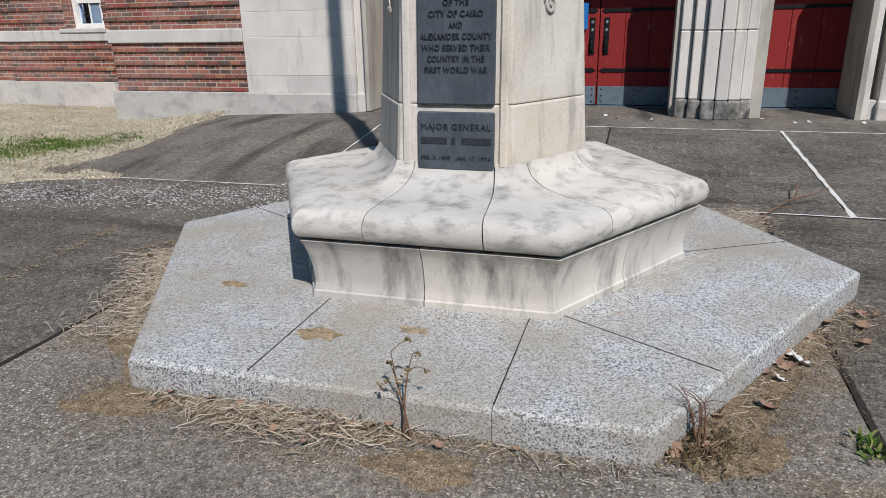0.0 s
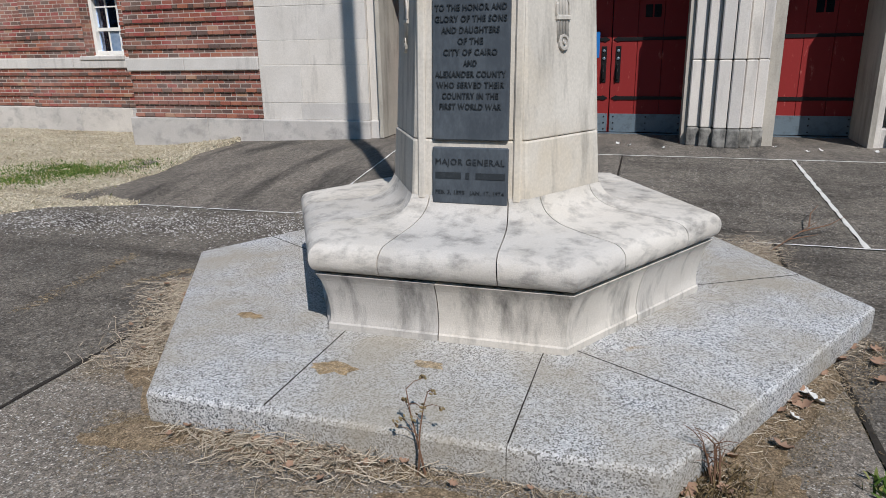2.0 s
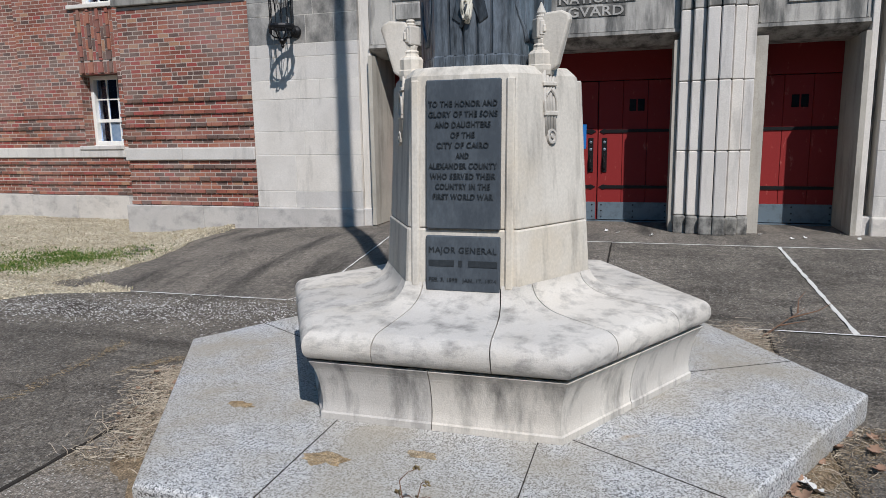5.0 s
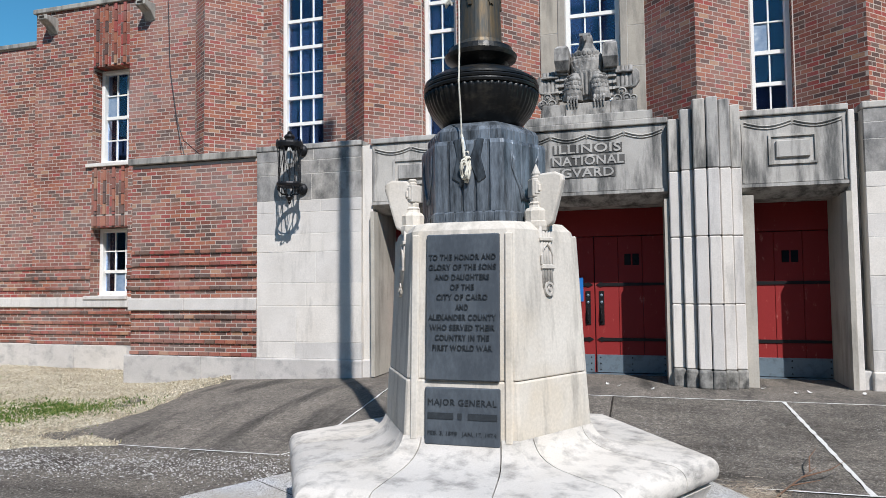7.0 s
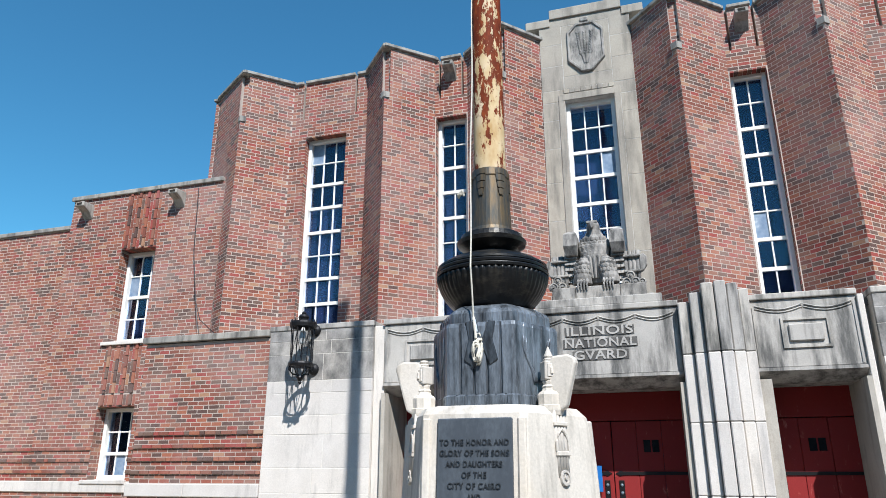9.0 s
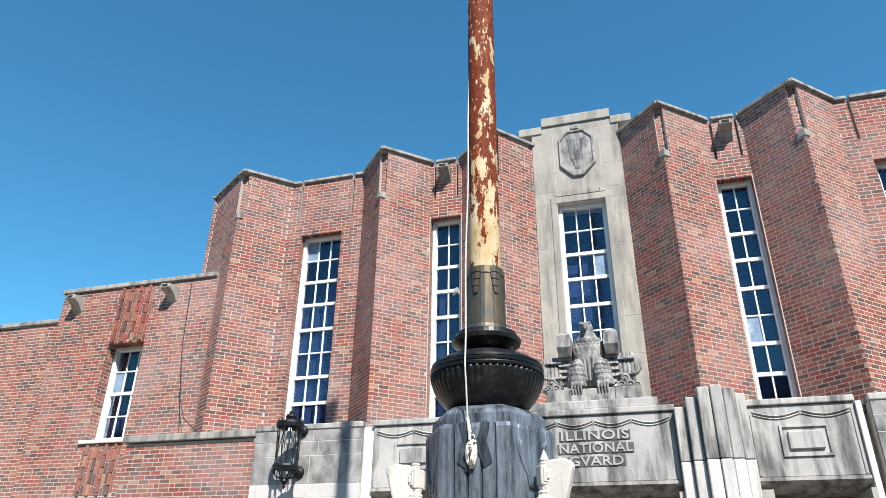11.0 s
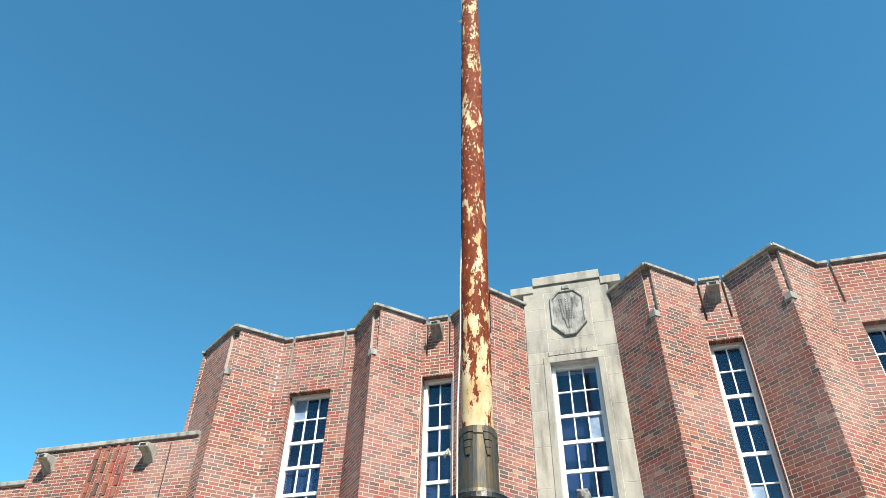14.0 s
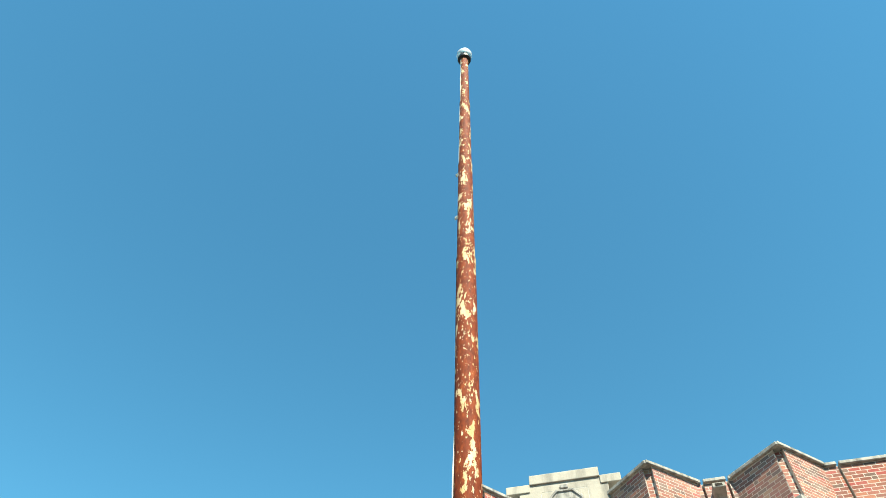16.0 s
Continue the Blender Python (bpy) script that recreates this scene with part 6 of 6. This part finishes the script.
def heap(name, label, n, place, mat, seed, length=(0.04, 0.16), width=0.0013, lift=0.03, category="debris"):
    """Loose straws lying across one another."""
    rng = random.Random(seed)
    vs, fs = [], []
    for _ in range(n):
        x, y = place(rng)
        ln = rng.uniform(*length)
        a = rng.uniform(0, math.pi)
        t = rng.uniform(-0.35, 0.35)
        z = 0.004 + abs(rng.gauss(0, lift * 0.6))
        bend = rng.uniform(-0.14, 0.14)
        w = width * rng.uniform(0.6, 1.5)
        i = len(vs)
        for q in range(4):
            s = q / 3 - 0.5
            aa = a + bend * q
            px, py = x + math.cos(aa) * ln * s, y + math.sin(aa) * ln * s
            pz = max(0.003, z + math.sin(t) * ln * s + 0.003 * math.sin(q * 2))
            vs += [(px - math.sin(aa) * w, py + math.cos(aa) * w, pz), (px, py, pz + w), (px + math.sin(aa) * w, py - math.cos(aa) * w, pz)]
            if q:
                k = i + 3 * q
                fs += [(k - 3, k - 2, k + 1, k), (k - 2, k - 1, k + 2, k + 1)]
    return tagged(raw(name, vs, fs, mat), label, category, kind="stuff")


heap("straw_litter", "dry straw swept against the granite edge", 1050, lambda r: (r.gauss(-1.28, 0.24), 2.165 - abs(r.gauss(0, 0.085))), STRAW, 3, (0.03, 0.115), 0.0016, lift=0.04)
heap("straw_litter", "thin straw scattered along the granite edge", 260, lambda r: (r.uniform(-1.9, 0.05), 2.165 - abs(r.gauss(0, 0.05))), STRAW, 4, (0.03, 0.1), lift=0.015)
heap("straw_litter", "thin straw scattered on worn concrete", 130, lambda r: (r.gauss(-1.2, 0.5), 1.98 - abs(r.gauss(0, 0.14))), STRAW, 14, (0.015, 0.05), 0.0013, 0.006)


CRUMB = leafy("crumbled brown grit", [(0.0, (0.10, 0.075, 0.045)), (0.5, (0.20, 0.15, 0.09)), (1.0, (0.34, 0.28, 0.2))])
heap("crumbs", "crumbled brown grit and straw bits on concrete", 5000, lambda r: (r.choice((r.gauss(-2.0, 0.14), r.gauss(-0.6, 0.35), r.gauss(-1.2, 0.5))), 2.2 - abs(r.gauss(0, 0.17))), CRUMB, 24, (0.003, 0.013), 0.0016, 0.003)


def west_edge(r):
    v = r.random()
    v = 0.22 + 0.7 * v
    o = abs(r.gauss(0, 0.15))
    x, y = -2.06 - 0.97 * v, 2.28 + 1.68 * v
    return x - o * 0.86 - 0.02, y - o * 0.5


heap("straw_litter", "dead grass lying against the granite edge", 1900, west_edge, STRAW, 5, (0.02, 0.13), 0.0016, lift=0.025)


def east_edge(r):
    v = r.random()
    o = abs(r.gauss(0, 0.10))
    return 0.10 + 1.0 * v + o * 0.87, 2.26 + 1.65 * v - o * 0.5


heap("straw_litter", "dead straw along the granite edge", 420, east_edge, STRAW, 6, (0.03, 0.09), lift=0.012)
heap("crumbs", "crumbled brown grit along the granite edge", 4000, lambda r: (lambda p, q: (p[0] + q, p[1] - 0.5 * q))(east_edge(r), abs(r.gauss(0, 0.09))), CRUMB, 25, (0.003, 0.013), 0.0016, 0.003)
heap("straw_litter", "pale dead grass tuft beside the platform", 520, lambda r: (r.gauss(0.72, 0.13), r.gauss(5.35, 0.22)), STRAW, 7, (0.06, 0.17), lift=0.035)
tuft = [(random.Random(31 + k).gauss(-2.55, 0.2), random.Random(91 + k).gauss(3.0, 0.3), 0.0, random.Random(k).uniform(0.04, 0.11), random.Random(k + 7).uniform(0.6, 1.4), 0.0025) for k in range(200)]
blades("dead_tuft", "upright dead grass tuft beside granite", tuft, STRAW, 8, "weed")
clump = [(random.Random(131 + k).gauss(0.25, 0.085), random.Random(191 + k).gauss(2.36, 0.085), 0.0, random.Random(k + 3).uniform(0.02, 0.075), random.Random(k + 11).uniform(0.4, 1.5), 0.003) for k in range(800)]
blades("dead_clump", "dark dried weed clump at a granite corner", clump, DEAD, 9, "weed")
fresh = [(random.Random(231 + k).gauss(0.85, 0.025), random.Random(291 + k).gauss(2.48, 0.04), 0.0, random.Random(k + 5).uniform(0.02, 0.06), random.Random(k + 13).uniform(0.2, 1.2), 0.006) for k in range(60)]
blades("green_weed", "small green weed in a concrete joint", fresh, GREEN, 10, "weed")


TWIG = leafy("brown dry stalk", [(0.0, (0.12, 0.065, 0.042)), (1.0, (0.22, 0.13, 0.085))])


def twig(x, y, z, stems, name, label, seed, top=0.42, flower=True):
    """A dry branching stalk."""
    rng = random.Random(seed)
    ob = thing(name, label, "weed", (0, 0, 0))
    tips = []
    for s in range(stems):
        bm = bmesh.new()
        p = [Vector((x + rng.uniform(-0.02, 0.02), y + rng.uniform(-0.01, 0.01), z))]
        d = Vector((rng.uniform(-0.25, 0.2), rng.uniform(-0.15, 0.15), 1)).normalized()
        for k in range(6):
            d = (d + Vector((rng.uniform(-0.18, 0.15), rng.uniform(-0.15, 0.15), 0.05))).normalized()
            p.append(p[-1] + d * top / 6)
        tube(bm, p, 0.005, 5, 0.0018)
        part("stem", bm, TWIG, ob)
        for k in (3, 4, 5, 6):
            bm = bmesh.new()
            e = p[k] + Vector((rng.uniform(-0.09, 0.09), rng.uniform(-0.07, 0.07), rng.uniform(0.0, 0.07)))
            tube(bm, [p[k], p[k] + (e - p[k]) * 0.5 + Vector((0, 0, 0.01)), e], 0.002, 4, 0.0012)
            part("side_shoot", bm, TWIG, ob)
            tips.append(e)
    if flower:
        for e in tips:
            bm = bmesh.new()
            for q in range(5):
                blob(bm, e + Vector((rng.uniform(-0.012, 0.012), rng.uniform(-0.012, 0.012), rng.uniform(-0.01, 0.012))), (0.008, 0.004, 0.006), (rng.uniform(0, 90), rng.uniform(0, 90), 0), 1)
            part("seed_head", bm, DEAD, ob)
    return ob


twig(-0.76, 2.125, 0.0, 2, "dry_weed", "dry brown weed stalk leaning over granite", 6, 0.34)
twig(0.27, 2.36, 0.0, 5, "dry_weed", "dark dried weed stalk at a granite corner", 9, 0.18, False)
branch = thing("fallen_branch", "bare thin twig lying on the ramp", "twig", (0, 0, 0))
for pts in ([(0.85, 5.42, 0.02), (1.05, 5.75, 0.06), (1.25, 6.05, 0.10)], [(1.1, 5.83, 0.07), (1.32, 5.92, 0.12), (1.45, 6.05, 0.16)], [(1.18, 5.95, 0.09), (1.22, 6.15, 0.15), (1.3, 6.3, 0.19)], [(1.0, 5.66, 0.05), (1.2, 5.7, 0.09)]):
    bm = bmesh.new()
    tube(bm, pts, 0.007, 5, 0.002)
    part("twig", bm, TWIG, branch)


def dead_leaf(x, y, z, size, seed, mat, name="dead_leaf", label="curled dry brown leaf on the ground", group="fallen leaves"):
    rng = random.Random(seed)
    bm = bmesh.new()
    n = 9
    rows = []
    for k in range(n):
        t = k / (n - 1)
        w = size * 0.34 * math.sin(math.pi * min(1, t * 0.92 + 0.06)) * (1 + 0.55 * math.sin(t * 19 + seed))
        curl = 0.25 * size * (2 * t - 1) ** 2
        rows.append([(-w, size * (t - 0.5), curl + 0.35 * w), (0, size * (t - 0.5), curl), (w, size * (t - 0.5), curl + 0.45 * w)])
    loft(bm, rows + [[(px * 0.98, py, pz - 0.0012) for px, py, pz in r] for r in rows[::-1]], close=False, caps=False)
    m = Matrix.Translation((x, y, z)) @ Euler((rng.uniform(-0.4, 0.4), rng.uniform(-0.4, 0.4), rng.uniform(0, 6.28))).to_matrix().to_4x4()
    bmesh.ops.transform(bm, matrix=m, verts=bm.verts)
    return tagged(part(name, bm, mat, smooth=True), label, "leaf", group)


rng = random.Random(77)
for k in range(26):
    x, y = east_edge(rng)
    dead_leaf(x, y, 0.012, rng.uniform(0.04, 0.085), k, LEAF)
for k in range(26):
    dead_leaf(rng.gauss(-1.25, 0.36), 2.15 - abs(rng.gauss(0, 0.07)), 0.03, rng.uniform(0.025, 0.05), 140 + k, LEAF)
for k in range(12):
    x, y = west_edge(rng)
    dead_leaf(x, y, 0.03, rng.uniform(0.03, 0.07), 70 + k, LEAF)
for k, (x, y, s) in enumerate(((0.73, 3.09, 0.11), (0.62, 2.91, 0.06), (0.70, 3.16, 0.07), (0.58, 3.05, 0.05))):
    dead_leaf(x, y, 0.015, s, 90 + k, SEALANT, "paper_scrap", "crumpled white scrap of paper on the ground", "paper scraps")
for k, (x, y) in enumerate(((-0.35, 8.75), (0.05, 8.6), (1.6, 8.6), (1.75, 8.72), (2.2, 9.0), (-0.5, 8.9), (1.3, 8.9), (2.3, 8.7))):
    dead_leaf(x, y, 0.29, 0.06, 110 + k, SEALANT, "paper_scrap", "pale scrap of litter on the landing", "paper scraps")


CHIP = leafy("pale gravel chips", [(0.0, (0.22, 0.21, 0.20)), (0.5, (0.42, 0.41, 0.39)), (1.0, (0.62, 0.61, 0.59))])


def gravel_band(r):
    v = r.random()
    return -6.0 + 3.1 * v + r.gauss(0, 0.1), 4.85 + 0.45 * v + r.gauss(0, 0.27)


def track(a, b, bow, wide):
    """A place along a bowed line of grit."""
    def place(r):
        v = r.random()
        return a[0] + (b[0] - a[0]) * v + r.gauss(0, wide), a[1] + (b[1] - a[1]) * v + bow * math.sin(math.pi * v) + r.gauss(0, wide)
    return place


heap("gravel_chips", "pale gravel chips bared in dark concrete", 2800, gravel_band, CHIP, 61, (0.006, 0.02), 0.004, 0.002, "gravel")
heap("grit_trail", "thin trail of tan grit on dark concrete", 320, track((-3.71, 2.99), (-3.84, 4.17), 0.05, 0.035), CRUMB, 62, (0.004, 0.03), 0.0022, 0.003)
heap("grit_trail", "thin trail of tan grit on dark concrete", 220, track((-3.39, 3.61), (-3.13, 4.00), 0.06, 0.03), CRUMB, 63, (0.004, 0.03), 0.0022, 0.003)
